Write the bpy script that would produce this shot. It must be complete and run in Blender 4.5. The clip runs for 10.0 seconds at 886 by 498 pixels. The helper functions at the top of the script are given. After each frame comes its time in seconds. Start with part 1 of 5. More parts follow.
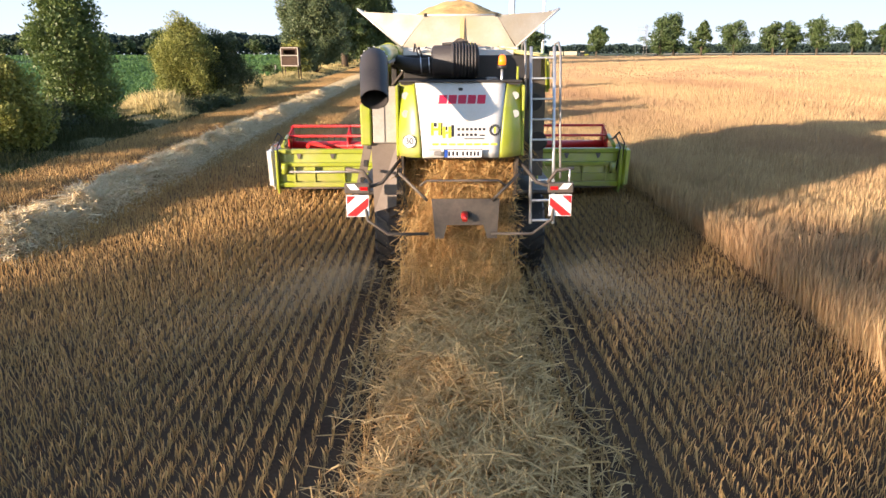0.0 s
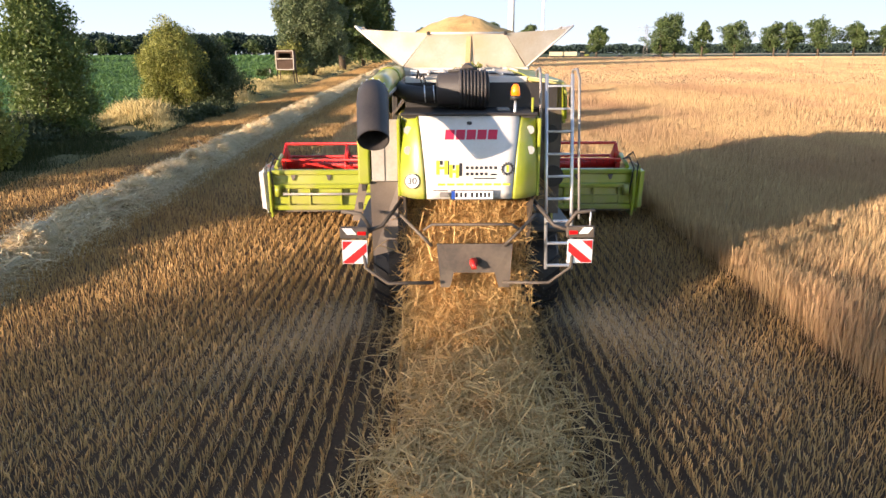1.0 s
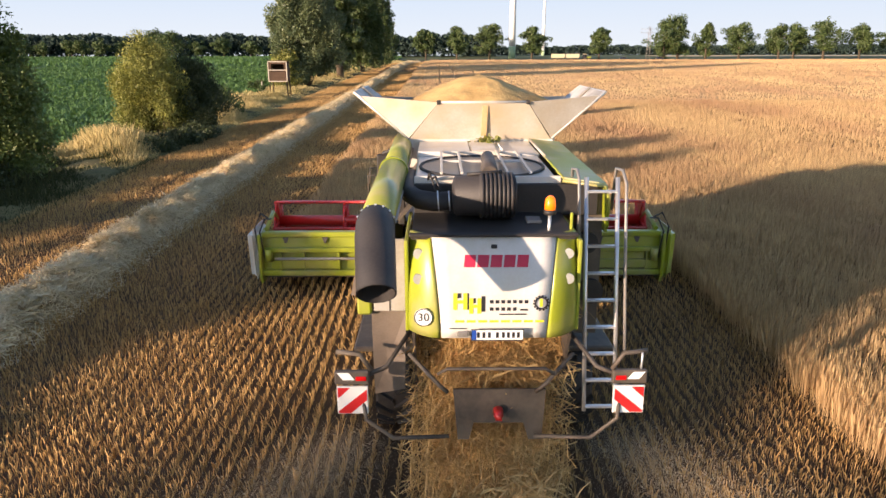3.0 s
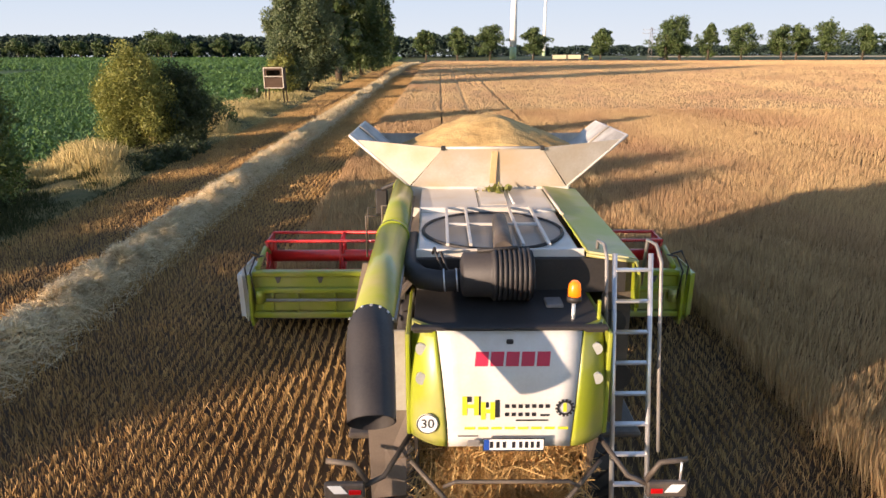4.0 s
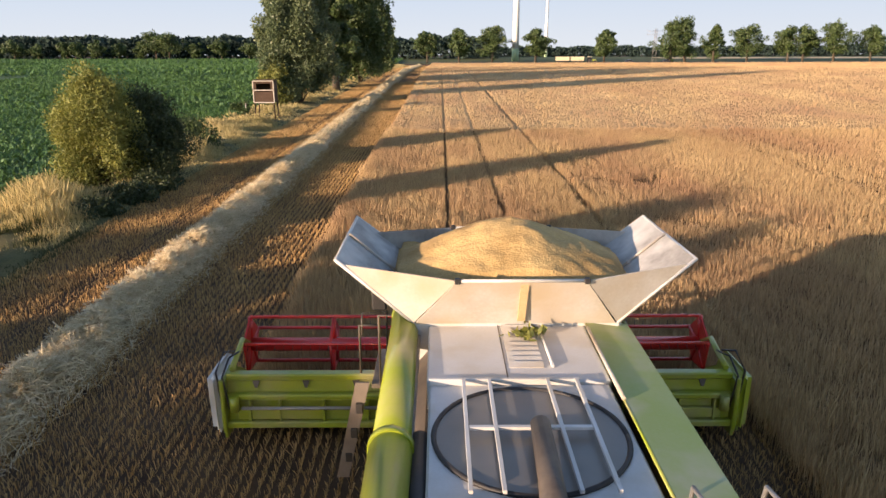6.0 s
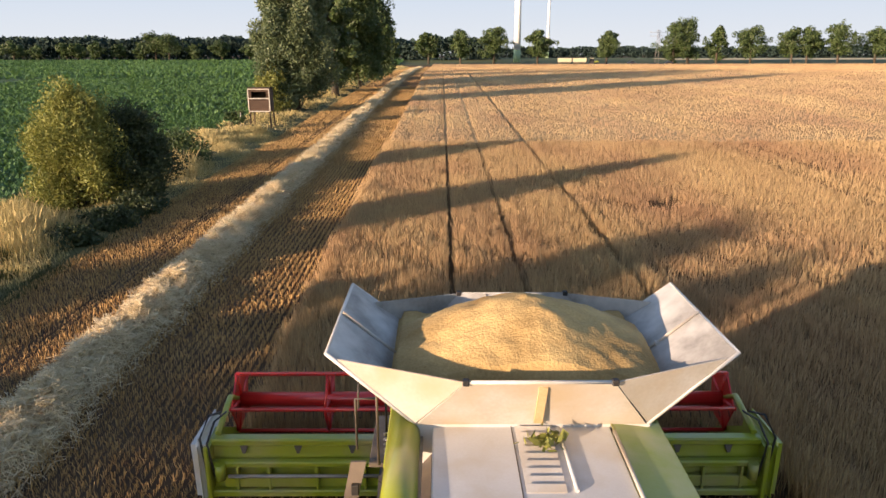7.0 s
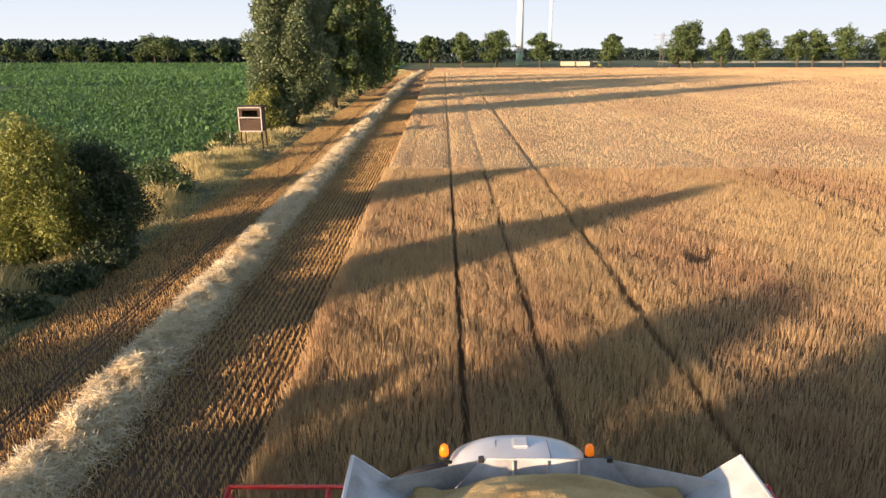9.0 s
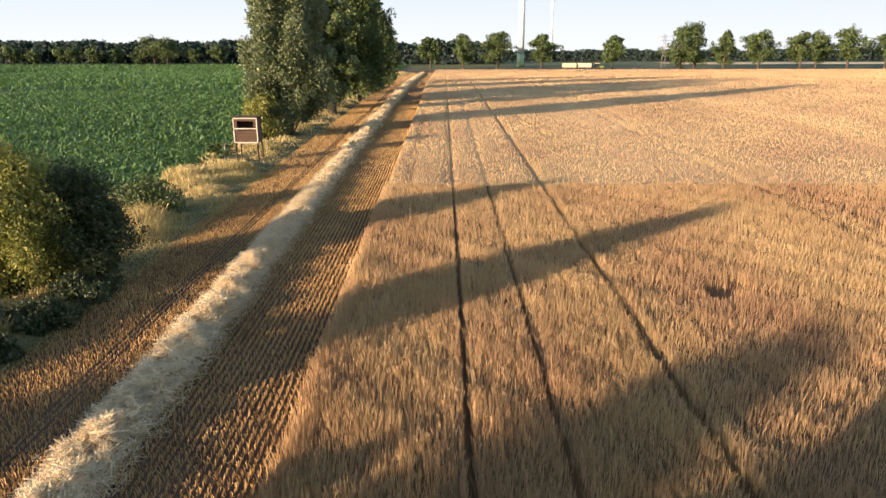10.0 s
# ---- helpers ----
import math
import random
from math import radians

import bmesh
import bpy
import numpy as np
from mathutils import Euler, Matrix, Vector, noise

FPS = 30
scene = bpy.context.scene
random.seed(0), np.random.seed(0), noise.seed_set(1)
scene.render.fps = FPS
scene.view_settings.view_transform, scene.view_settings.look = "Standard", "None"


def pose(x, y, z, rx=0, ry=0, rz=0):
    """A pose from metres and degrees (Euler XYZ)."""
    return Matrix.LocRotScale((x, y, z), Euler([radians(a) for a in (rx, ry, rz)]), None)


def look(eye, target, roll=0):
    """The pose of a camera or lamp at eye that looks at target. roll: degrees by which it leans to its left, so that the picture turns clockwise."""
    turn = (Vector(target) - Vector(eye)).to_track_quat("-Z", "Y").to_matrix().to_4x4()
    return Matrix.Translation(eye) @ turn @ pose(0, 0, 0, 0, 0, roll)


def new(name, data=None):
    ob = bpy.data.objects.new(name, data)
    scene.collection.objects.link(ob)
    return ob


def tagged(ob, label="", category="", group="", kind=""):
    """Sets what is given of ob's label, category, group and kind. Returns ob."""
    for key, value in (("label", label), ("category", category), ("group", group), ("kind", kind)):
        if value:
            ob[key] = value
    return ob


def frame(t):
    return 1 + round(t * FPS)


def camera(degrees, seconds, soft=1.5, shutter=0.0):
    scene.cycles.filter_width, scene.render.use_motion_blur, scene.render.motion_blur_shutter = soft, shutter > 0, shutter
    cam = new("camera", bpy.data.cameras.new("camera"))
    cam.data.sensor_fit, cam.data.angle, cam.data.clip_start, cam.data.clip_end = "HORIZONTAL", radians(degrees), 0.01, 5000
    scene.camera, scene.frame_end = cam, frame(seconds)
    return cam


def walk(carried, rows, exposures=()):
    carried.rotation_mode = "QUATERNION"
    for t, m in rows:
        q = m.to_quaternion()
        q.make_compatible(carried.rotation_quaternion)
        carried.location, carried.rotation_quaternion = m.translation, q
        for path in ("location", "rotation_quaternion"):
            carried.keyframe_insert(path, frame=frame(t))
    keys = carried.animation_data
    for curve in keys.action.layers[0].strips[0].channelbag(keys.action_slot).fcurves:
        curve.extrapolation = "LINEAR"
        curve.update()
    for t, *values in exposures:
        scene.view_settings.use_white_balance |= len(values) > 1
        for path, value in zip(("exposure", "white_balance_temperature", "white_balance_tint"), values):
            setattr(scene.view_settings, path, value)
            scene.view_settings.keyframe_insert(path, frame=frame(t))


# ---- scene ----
cam = camera(65.45, 10.0)
# seconds, place, pitch, yaw, lean
ROWS = [
    (0.0, 0.000, 0.000, 3.931, -16.71, -0.19, 0.18),
    (0.5, -0.046, 1.136, 4.095, -16.74, -0.24, 0.18),
    (1.0, -0.091, 2.298, 4.274, -16.75, -0.28, 0.17),
    (1.5, -0.132, 3.391, 4.487, -16.75, -0.31, 0.16),
    (2.0, -0.174, 4.484, 4.728, -16.75, -0.31, 0.15),
    (2.5, -0.228, 5.567, 5.006, -16.77, -0.30, 0.12),
    (4.0, -0.316, 8.937, 5.781, -16.81, -0.25, 0.11),
    (4.5, -0.361, 10.166, 6.027, -16.83, -0.23, 0.10),
    (5.0, -0.396, 11.403, 6.263, -16.85, -0.21, 0.10),
    (5.5, -0.424, 12.644, 6.496, -16.86, -0.20, 0.12),
    (7.0, -0.478, 16.164, 7.301, -16.87, -0.08, 0.09),
    (7.5, -0.538, 17.270, 7.562, -16.86, -0.06, 0.07),
    (8.0, -0.590, 18.322, 7.830, -16.84, -0.05, 0.05),
    (8.5, -0.628, 19.329, 8.117, -16.82, -0.02, 0.04),
    (9.0, -0.661, 20.306, 8.408, -16.83, 0.00, 0.05),
    (9.5, -0.695, 21.309, 8.707, -16.82, 0.03, 0.07),
    (10.0, -0.745, 22.314, 9.002, -16.82, 0.06, 0.08),
]
walk(cam, [(t, pose(x, y, z, 0, 0, yaw) @ pose(0, 0, 0, pitch) @ pose(0, 0, 0, 0, lean) @ pose(0, 0, 0, 90)) for t, x, y, z, pitch, yaw, lean in ROWS],
     [(0.0, 2.02, 6200, 21), (2.5, 1.76, 6600, 24), (5.0, 1.55, 6550, 24), (7.5, 1.57, 6800, 24), (10.0, 1.86, 6900, 24)])
# how far the harvester has driven
DRIVE = [(0.0, -0.00), (0.5, 0.58), (1.0, 1.17), (1.5, 1.77), (2.0, 2.38), (2.5, 2.97), (4.0, 4.65), (4.5, 5.21), (5.0, 5.79), (5.5, 6.38), (7.0, 8.16), (7.5, 8.73), (8.0, 9.29), (8.5, 9.85), (9.0, 10.41), (9.5, 10.97), (10.0, 11.52), ]

# ---- light ----
SUN_AZ, SUN_EL = 231.0, 9.5
sun_dir = Vector((math.sin(radians(SUN_AZ)) * math.cos(radians(SUN_EL)), math.cos(radians(SUN_AZ)) * math.cos(radians(SUN_EL)), math.sin(radians(SUN_EL))))
world = bpy.data.worlds.new("world")
scene.world = world
world.use_nodes = True
wn = world.node_tree
sky = wn.nodes.new("ShaderNodeTexSky")
sky.sky_type, sky.sun_disc = "NISHITA", False
sky.sun_elevation, sky.sun_rotation = radians(SUN_EL), radians(SUN_AZ)
sky.air_density, sky.dust_density, sky.ozone_density = 1.0, 0.3, 1.5
wn.links.new(sky.outputs[0], wn.nodes["Background"].inputs[0])
wn.nodes["Background"].inputs[1].default_value = 0.098
sun = new("sun", bpy.data.lights.new("sun", "SUN"))
sun.data.energy, sun.data.angle, sun.data.color = 3.3, radians(0.8), (1.0, 0.80, 0.55)
sun.matrix_world = look(sun_dir * 100, (0, 0, 0))

# ---- materials ----


def mat(name, a, b=None, rough=0.6, metal=0.0, scale=3.0, fine=60.0, bump=0.0, island=0.0, obj=0.0, coat=0.0, stretch=(1, 1, 1), trans=0.0, dirt=None, dirt_at=0.6, dirt_scale=1.7):
    """Two-scale mottled surface between colours a and b, with fine relief; island and obj vary single pieces."""
    m = bpy.data.materials.new(name)
    m.use_nodes = True
    nt = m.node_tree
    N, L = nt.nodes, nt.links
    p = N["Principled BSDF"]
    b = b or tuple(c * 0.75 for c in a)
    tc = N.new("ShaderNodeTexCoord")
    mp = N.new("ShaderNodeMapping")
    mp.inputs["Scale"].default_value = stretch
    L.new(tc.outputs["Object"], mp.inputs[0])
    n1, n2 = N.new("ShaderNodeTexNoise"), N.new("ShaderNodeTexNoise")
    for n, s in ((n1, scale), (n2, fine)):
        n.inputs["Scale"].default_value = s
        n.inputs["Detail"].default_value = 4
        L.new(mp.outputs[0], n.inputs["Vector"])
    add = N.new("ShaderNodeMath")
    add.operation = "MULTIPLY_ADD"
    L.new(n2.outputs[0], add.inputs[0])
    add.inputs[1].default_value = 0.45
    L.new(n1.outputs[0], add.inputs[2])
    fac = add.outputs[0]
    lo, hi = 0.45, 1.0
    if island or obj:
        src = N.new("ShaderNodeNewGeometry").outputs["Random Per Island"] if island else N.new("ShaderNodeObjectInfo").outputs["Random"]
        k = N.new("ShaderNodeMath")
        k.operation = "MULTIPLY_ADD"
        L.new(src, k.inputs[0])
        k.inputs[1].default_value = (island or obj)
        L.new(fac, k.inputs[2])
        fac = k.outputs[0]
        hi += (island or obj)
    ramp = N.new("ShaderNodeMapRange")
    ramp.inputs[1].default_value, ramp.inputs[2].default_value = lo, hi
    L.new(fac, ramp.inputs[0])
    mix = N.new("ShaderNodeMix")
    mix.data_type = "RGBA"
    L.new(ramp.outputs[0], mix.inputs[0])
    mix.inputs[6].default_value, mix.inputs[7].default_value = (*a, 1), (*b, 1)
    col = mix.outputs[2]
    if dirt:
        n3 = N.new("ShaderNodeTexNoise")
        n3.inputs["Scale"].default_value, n3.inputs["Detail"].default_value = dirt_scale, 8
        L.new(mp.outputs[0] if dirt_scale < 1 else tc.outputs["Object"], n3.inputs["Vector"])
        r3 = N.new("ShaderNodeMapRange")
        r3.inputs[1].default_value, r3.inputs[2].default_value = dirt_at - 0.15, dirt_at + 0.15
        L.new(n3.outputs[0], r3.inputs[0])
        mx = N.new("ShaderNodeMix")
        mx.data_type = "RGBA"
        L.new(r3.outputs[0], mx.inputs[0])
        L.new(col, mx.inputs[6])
        mx.inputs[7].default_value = (*dirt, 1)
        col = mx.outputs[2]
    L.new(col, p.inputs["Base Color"])
    p.inputs["Roughness"].default_value, p.inputs["Metallic"].default_value = rough, metal
    p.inputs["Coat Weight"].default_value = coat
    if rough > 0.75:
        p.inputs["Specular IOR Level"].default_value = 0.25
    if bump:
        bp = N.new("ShaderNodeBump")
        bp.inputs["Strength"].default_value, bp.inputs["Distance"].default_value = 0.6, bump
        L.new(add.outputs[0], bp.inputs["Height"])
        L.new(bp.outputs[0], p.inputs["Normal"])
    if trans:
        t = N.new("ShaderNodeBsdfTranslucent")
        L.new(col, t.inputs[0])
        ms = N.new("ShaderNodeMixShader")
        ms.inputs[0].default_value = trans
        L.new(p.outputs[0], ms.inputs[1])
        L.new(t.outputs[0], ms.inputs[2])
        L.new(ms.outputs[0], N["Material Output"].inputs[0])
    return m


def glow(name, color, strength):
    m = mat(name, color, rough=0.3)
    p = m.node_tree.nodes["Principled BSDF"]
    p.inputs["Emission Color"].default_value, p.inputs["Emission Strength"].default_value = (*color, 1), strength
    return m


SOIL = mat("soil_with_chaff", (0.05, 0.031, 0.019), (0.14, 0.087, 0.047), 0.95, scale=0.7, fine=22, bump=0.03)
STUBBLE = mat("stubble_straw", (0.235, 0.132, 0.047), (0.71, 0.465, 0.19), 0.8, scale=0.25, fine=3, island=0.9, trans=0.2)
WHEAT = mat("ripe_wheat", (0.28, 0.165, 0.072), (0.74, 0.53, 0.265), 0.75, scale=0.13, fine=1.2, island=0.75, trans=0.2, stretch=(1, 0.45, 1), dirt=(0.36, 0.20, 0.11), dirt_at=0.60, dirt_scale=0.16)
# darker than the ears: the shade down between the rows is in this colour
CANOPY_SHADE = mat("wheat_canopy_shade", (0.09, 0.05, 0.023), (0.26, 0.16, 0.072), 0.9, scale=0.09, fine=6, bump=0.08, stretch=(1, 0.45, 1))
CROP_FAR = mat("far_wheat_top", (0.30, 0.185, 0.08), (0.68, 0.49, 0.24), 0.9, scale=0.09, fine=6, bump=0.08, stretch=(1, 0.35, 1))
STRAW = mat("pale_straw", (0.50, 0.38, 0.20), (0.88, 0.74, 0.48), 0.7, scale=0.8, fine=6, island=0.8, trans=0.15)
STRAW_GOLD = mat("fresh_straw", (0.40, 0.235, 0.08), (0.84, 0.585, 0.25), 0.7, scale=1.2, fine=6, island=0.8, trans=0.2)
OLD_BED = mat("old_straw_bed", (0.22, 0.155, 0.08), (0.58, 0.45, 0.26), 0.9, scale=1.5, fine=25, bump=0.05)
# bed under fresh straw, coloured dark for the shaded gaps between pieces
STRAW_BED_SHADE = mat("straw_bed_shade", (0.12, 0.075, 0.032), (0.40, 0.28, 0.13), 0.9, scale=1.5, fine=25, bump=0.05)
DRYGRASS = mat("dry_grass", (0.24, 0.21, 0.07), (0.72, 0.56, 0.27), 0.8, scale=0.18, fine=2, island=0.6, trans=0.25)
# green grass whose colour is lowered to paint tree shade on the verge
GREENGRASS_SHADE = mat("verge_green_grass_shade", (0.02, 0.03, 0.01), (0.085, 0.09, 0.03), 0.8, scale=0.18, fine=2, island=0.6, trans=0.25)
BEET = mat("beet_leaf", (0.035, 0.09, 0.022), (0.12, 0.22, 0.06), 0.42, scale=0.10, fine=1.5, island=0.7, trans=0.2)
# green body below the leaves, darkened to paint shade in the gaps
BEET_FAR_SHADE = mat("beet_canopy_shade", (0.028, 0.062, 0.018), (0.075, 0.13, 0.035), 0.8, scale=0.08, fine=4, bump=0.12, stretch=(1, 0.4, 1))
BARK = mat("bark", (0.06, 0.046, 0.034), (0.13, 0.10, 0.072), 0.9, scale=4, fine=20, bump=0.02, stretch=(1, 1, 0.25))
LEAF = mat("green_leaf", (0.03, 0.058, 0.016), (0.095, 0.135, 0.036), 0.55, scale=0.4, fine=2, island=0.8, trans=0.25)
# deep green, darkened further to paint the shade beside the olive shrub
LEAF_DEEP_SHADE = mat("deep_green_leaf_shade", (0.022, 0.036, 0.012), (0.065, 0.085, 0.028), 0.6, scale=0.5, fine=2, island=0.8, trans=0.2)
LEAF_FRESH = mat("fresh_green_leaf", (0.045, 0.08, 0.02), (0.16, 0.21, 0.05), 0.55, scale=0.4, fine=2, island=0.8, trans=0.3)
LEAF_OLIVE = mat("olive_leaf", (0.10, 0.12, 0.022), (0.34, 0.335, 0.075), 0.6, scale=0.5, fine=2, island=0.8, trans=0.3)
LEAF_GREY = mat("willow_leaf", (0.058, 0.088, 0.04), (0.18, 0.22, 0.10), 0.5, scale=0.4, fine=2, island=0.8, trans=0.25)
WOODS = mat("far_woods", (0.018, 0.035, 0.03), (0.04, 0.065, 0.05), 0.9, scale=0.08, fine=0.6, island=0.5)
WHITE = mat("white_paint", (0.62, 0.61, 0.59), (0.52, 0.50, 0.46), 0.35, scale=1.5, fine=40, coat=0.25, dirt=(0.48, 0.41, 0.31), dirt_at=0.64)
WHITE_DUSTY = mat("dusty_white_steel", (0.56, 0.53, 0.48), (0.42, 0.37, 0.30), 0.5, scale=2.5, fine=30, dirt=(0.46, 0.36, 0.24), dirt_at=0.55)
GALV = mat("galvanised_sheet", (0.36, 0.34, 0.31), (0.20, 0.19, 0.17), 0.6, metal=0.0, scale=2.5, fine=25, dirt=(0.62, 0.60, 0.56), dirt_at=0.58)
LIME = mat("lime_green_paint", (0.285, 0.335, 0.012), (0.25, 0.28, 0.03), 0.35, scale=1.2, fine=30, coat=0.3, dirt=(0.34, 0.30, 0.13), dirt_at=0.60)
GREEN_TOP = mat("dusty_green_cover", (0.27, 0.34, 0.06), (0.32, 0.37, 0.12), 0.45, scale=1.5, fine=30, dirt=(0.45, 0.42, 0.27), dirt_at=0.62)
RED = mat("red_paint", (0.62, 0.02, 0.015), (0.48, 0.02, 0.015), 0.35, scale=2, fine=30, coat=0.3)
BLACK = mat("black_plastic", (0.014, 0.013, 0.013), (0.04, 0.034, 0.03), 0.6, scale=2, fine=40)
RUBBER = mat("rubber", (0.018, 0.016, 0.017), (0.045, 0.038, 0.034), 0.6, scale=3, fine=50, bump=0.004)
DARK = mat("dusty_dark_steel", (0.035, 0.03, 0.027), (0.11, 0.085, 0.065), 0.6, scale=2, fine=25, dirt=(0.18, 0.14, 0.10), dirt_at=0.62)
GREY = mat("grey_steel", (0.30, 0.29, 0.28), (0.20, 0.18, 0.16), 0.5, metal=0.3, scale=2, fine=30)
ALU = mat("aluminium", (0.75, 0.75, 0.76), (0.55, 0.55, 0.55), 0.35, metal=0.7, scale=2, fine=30)
# dark mesh with its grey reflections put into the base colour
SCREEN = mat("wire_screen_reflection", (0.19, 0.18, 0.165), (0.27, 0.25, 0.22), 0.38, metal=0.5, scale=2, fine=200, bump=0.002)
GRAIN = mat("wheat_grain", (0.30, 0.18, 0.062), (0.62, 0.425, 0.18), 0.85, scale=1.6, fine=38, bump=0.05)
REFLECT_RED = mat("red_film", (0.70, 0.03, 0.03), rough=0.35)
REFLECT_WHITE = mat("white_film", (0.82, 0.82, 0.80), (0.72, 0.72, 0.70), rough=0.35)
PRINT_RED = mat("red_print", (0.60, 0.02, 0.06), rough=0.4)
PRINT_BLACK = mat("black_print", (0.02, 0.02, 0.025), rough=0.4)
PRINT_YELLOW = mat("yellow_print", (0.62, 0.62, 0.03), rough=0.4)
PRINT_BLUE = mat("blue_print", (0.02, 0.08, 0.40), rough=0.4)
GLASS_DARK = mat("dark_cab_glass", (0.02, 0.025, 0.03), rough=0.05)
LENS = mat("clear_lamp_lens", (0.42, 0.43, 0.40), rough=0.15, coat=0.4)
RED_LENS = mat("red_lamp_lens", (0.55, 0.01, 0.01), rough=0.15, coat=0.5)
AMBER = glow("amber_beacon", (1.0, 0.22, 0.005), 0.12)
AMBER_HOT = glow("amber_beacon_lit", (1.0, 0.18, 0.004), 0.4)
CONCRETE = mat("tower_white", (0.80, 0.80, 0.79), (0.74, 0.74, 0.73), 0.6, scale=0.1, fine=1)
TOWER_GREEN = mat("tower_green", (0.30, 0.42, 0.22), (0.4, 0.5, 0.3), 0.6, scale=0.1, fine=1)
CREAM = mat("trailer_cream", (0.66, 0.56, 0.36), (0.56, 0.47, 0.30), 0.5, scale=0.6, fine=8)
WOOD = mat("weathered_boards", (0.045, 0.028, 0.018), (0.10, 0.062, 0.042), 0.8, scale=2, fine=30, stretch=(0.3, 1, 1))
WOOD_PALE = mat("pale_batten", (0.55, 0.50, 0.43), (0.42, 0.37, 0.31), 0.8, scale=2, fine=30)
CAR_DARK = mat("dark_car_paint", (0.04, 0.045, 0.06), rough=0.25, coat=0.6)

# ---- mesh helpers ----


def npmesh(name, verts, faces, material, smooth=False):
    """One mesh from arrays of places and of faces that all have the same number of corners."""
    verts, faces = np.asarray(verts, np.float32), np.asarray(faces, np.int32)
    me = bpy.data.meshes.new(name)
    n, k = faces.shape
    me.vertices.add(len(verts))
    me.vertices.foreach_set("co", verts.ravel())
    me.loops.add(n * k)
    me.loops.foreach_set("vertex_index", faces.ravel())
    me.polygons.add(n)
    me.polygons.foreach_set("loop_start", np.arange(n, dtype=np.int32) * k)
    me.polygons.foreach_set("loop_total", np.full(n, k, np.int32))
    me.polygons.foreach_set("use_smooth", np.full(n, smooth))
    me.materials.append(material)
    me.update(calc_edges=True)
    return me


def part(name, bm, material, parent, label=""):
    bmesh.ops.recalc_face_normals(bm, faces=bm.faces)
    me = bpy.data.meshes.new(name)
    bm.to_mesh(me)
    bm.free()
    me.materials.append(material)
    ob = new(name, me)
    ob.parent = parent
    if label:
        ob["label"] = label
    return ob


def box(lo, hi, bevel=0.01, bm=None, seg=1):
    out = bmesh.new() if bm is None else bm
    b = bmesh.new()
    bmesh.ops.create_cube(b, size=1)
    for v in b.verts:
        v.co = Vector([(l + h) / 2 + c * (h - l) for c, l, h in zip(v.co, lo, hi)])
    if bevel:
        bmesh.ops.bevel(b, geom=b.edges[:], offset=bevel, segments=seg, affect="EDGES")
    merge(out, b)
    return out


def merge(out, b):
    table = {v: out.verts.new(v.co) for v in b.verts}
    for f in b.faces:
        nf = out.faces.new([table[v] for v in f.verts])
        nf.smooth = f.smooth
    b.free()


def slab(points, thick, bm=None):
    """A plate: a flat polygon given thickness along its normal."""
    out = bmesh.new() if bm is None else bm
    pts = [Vector(p) for p in points]
    n = (pts[1] - pts[0]).cross(pts[2] - pts[0]).normalized() * (thick / 2)
    a, b = [out.verts.new(p + n) for p in pts], [out.verts.new(p - n) for p in pts]
    out.faces.new(a)
    out.faces.new(b[::-1])
    for i in range(len(pts)):
        j = (i + 1) % len(pts)
        out.faces.new((a[j], a[i], b[i], b[j]))
    return out


def tube(path, radius, bm=None, sides=10, cap=True):
    """A round bar or hose along a path; radius may be one number or one for each point."""
    out = bmesh.new() if bm is None else bm
    pts = [Vector(p) for p in path]
    rad = radius if isinstance(radius, (list, tuple)) else [radius] * len(pts)
    rings = []
    up = Vector((0.123, 0.456, 0.88)).normalized()
    for i, p in enumerate(pts):
        d = (pts[min(i + 1, len(pts) - 1)] - pts[max(i - 1, 0)]).normalized()
        if abs(d.dot(up)) > 0.97:
            up = Vector((0.9, 0.3, 0.1)).normalized()
        u = d.cross(up).normalized()
        v = d.cross(u)
        rings.append([out.verts.new(p + rad[i] * (math.cos(a) * u + math.sin(a) * v)) for a in [2 * math.pi * k / sides for k in range(sides)]])
    for r0, r1 in zip(rings, rings[1:]):
        for k in range(sides):
            f = out.faces.new((r0[k], r0[(k + 1) % sides], r1[(k + 1) % sides], r1[k]))
            f.smooth = True
    if cap:
        out.faces.new(rings[0])
        out.faces.new(rings[-1][::-1])
    return out


def wheel(parent, name, place, radius, width):
    """A tractor wheel with lugs; its rim is a sub-part."""
    bm = bmesh.new()
    prof = [(-0.5, 0.62), (-0.5, 0.88), (-0.42, 0.97), (0, 1.0), (0.42, 0.97), (0.5, 0.88), (0.5, 0.62)]
    S = 36
    rings = [[bm.verts.new((px * width, radius * pr * math.cos(2 * math.pi * k / S), radius * pr * math.sin(2 * math.pi * k / S))) for px, pr in prof] for k in range(S)]
    for k in range(S):
        for j in range(len(prof)):
            a, b = rings[k], rings[(k + 1) % S]
            j2 = (j + 1) % len(prof)
            bm.faces.new((a[j], a[j2], b[j2], b[j]))
    w = part(name, bm, RUBBER, parent, "dusty black lugged rubber tyre")
    w.location = place
    rim = tube([(-width * 0.3, 0, 0), (width * 0.3, 0, 0)], radius * 0.63, sides=24)
    part("rim", rim, LIME, w)
    for s in (-1, 1):
        lug = slab([(0.02 * s, -0.035 * radius, radius), (0.02 * s, 0.035 * radius, radius), (0.48 * s * width, 0.25 * radius, radius * 0.97), (0.48 * s * width, 0.18 * radius, radius * 0.97)], 0.08)
        first = part("lug", lug, RUBBER, w)
        for k in range(20):
            ob = first if k == 0 else new("lug", first.data)
            ob.parent = w
            ob.rotation_euler = (2 * math.pi * (k + 0.5 * (s > 0)) / 20, 0, 0)
    return w


# ---- ground ----
rng = np.random.default_rng(7)


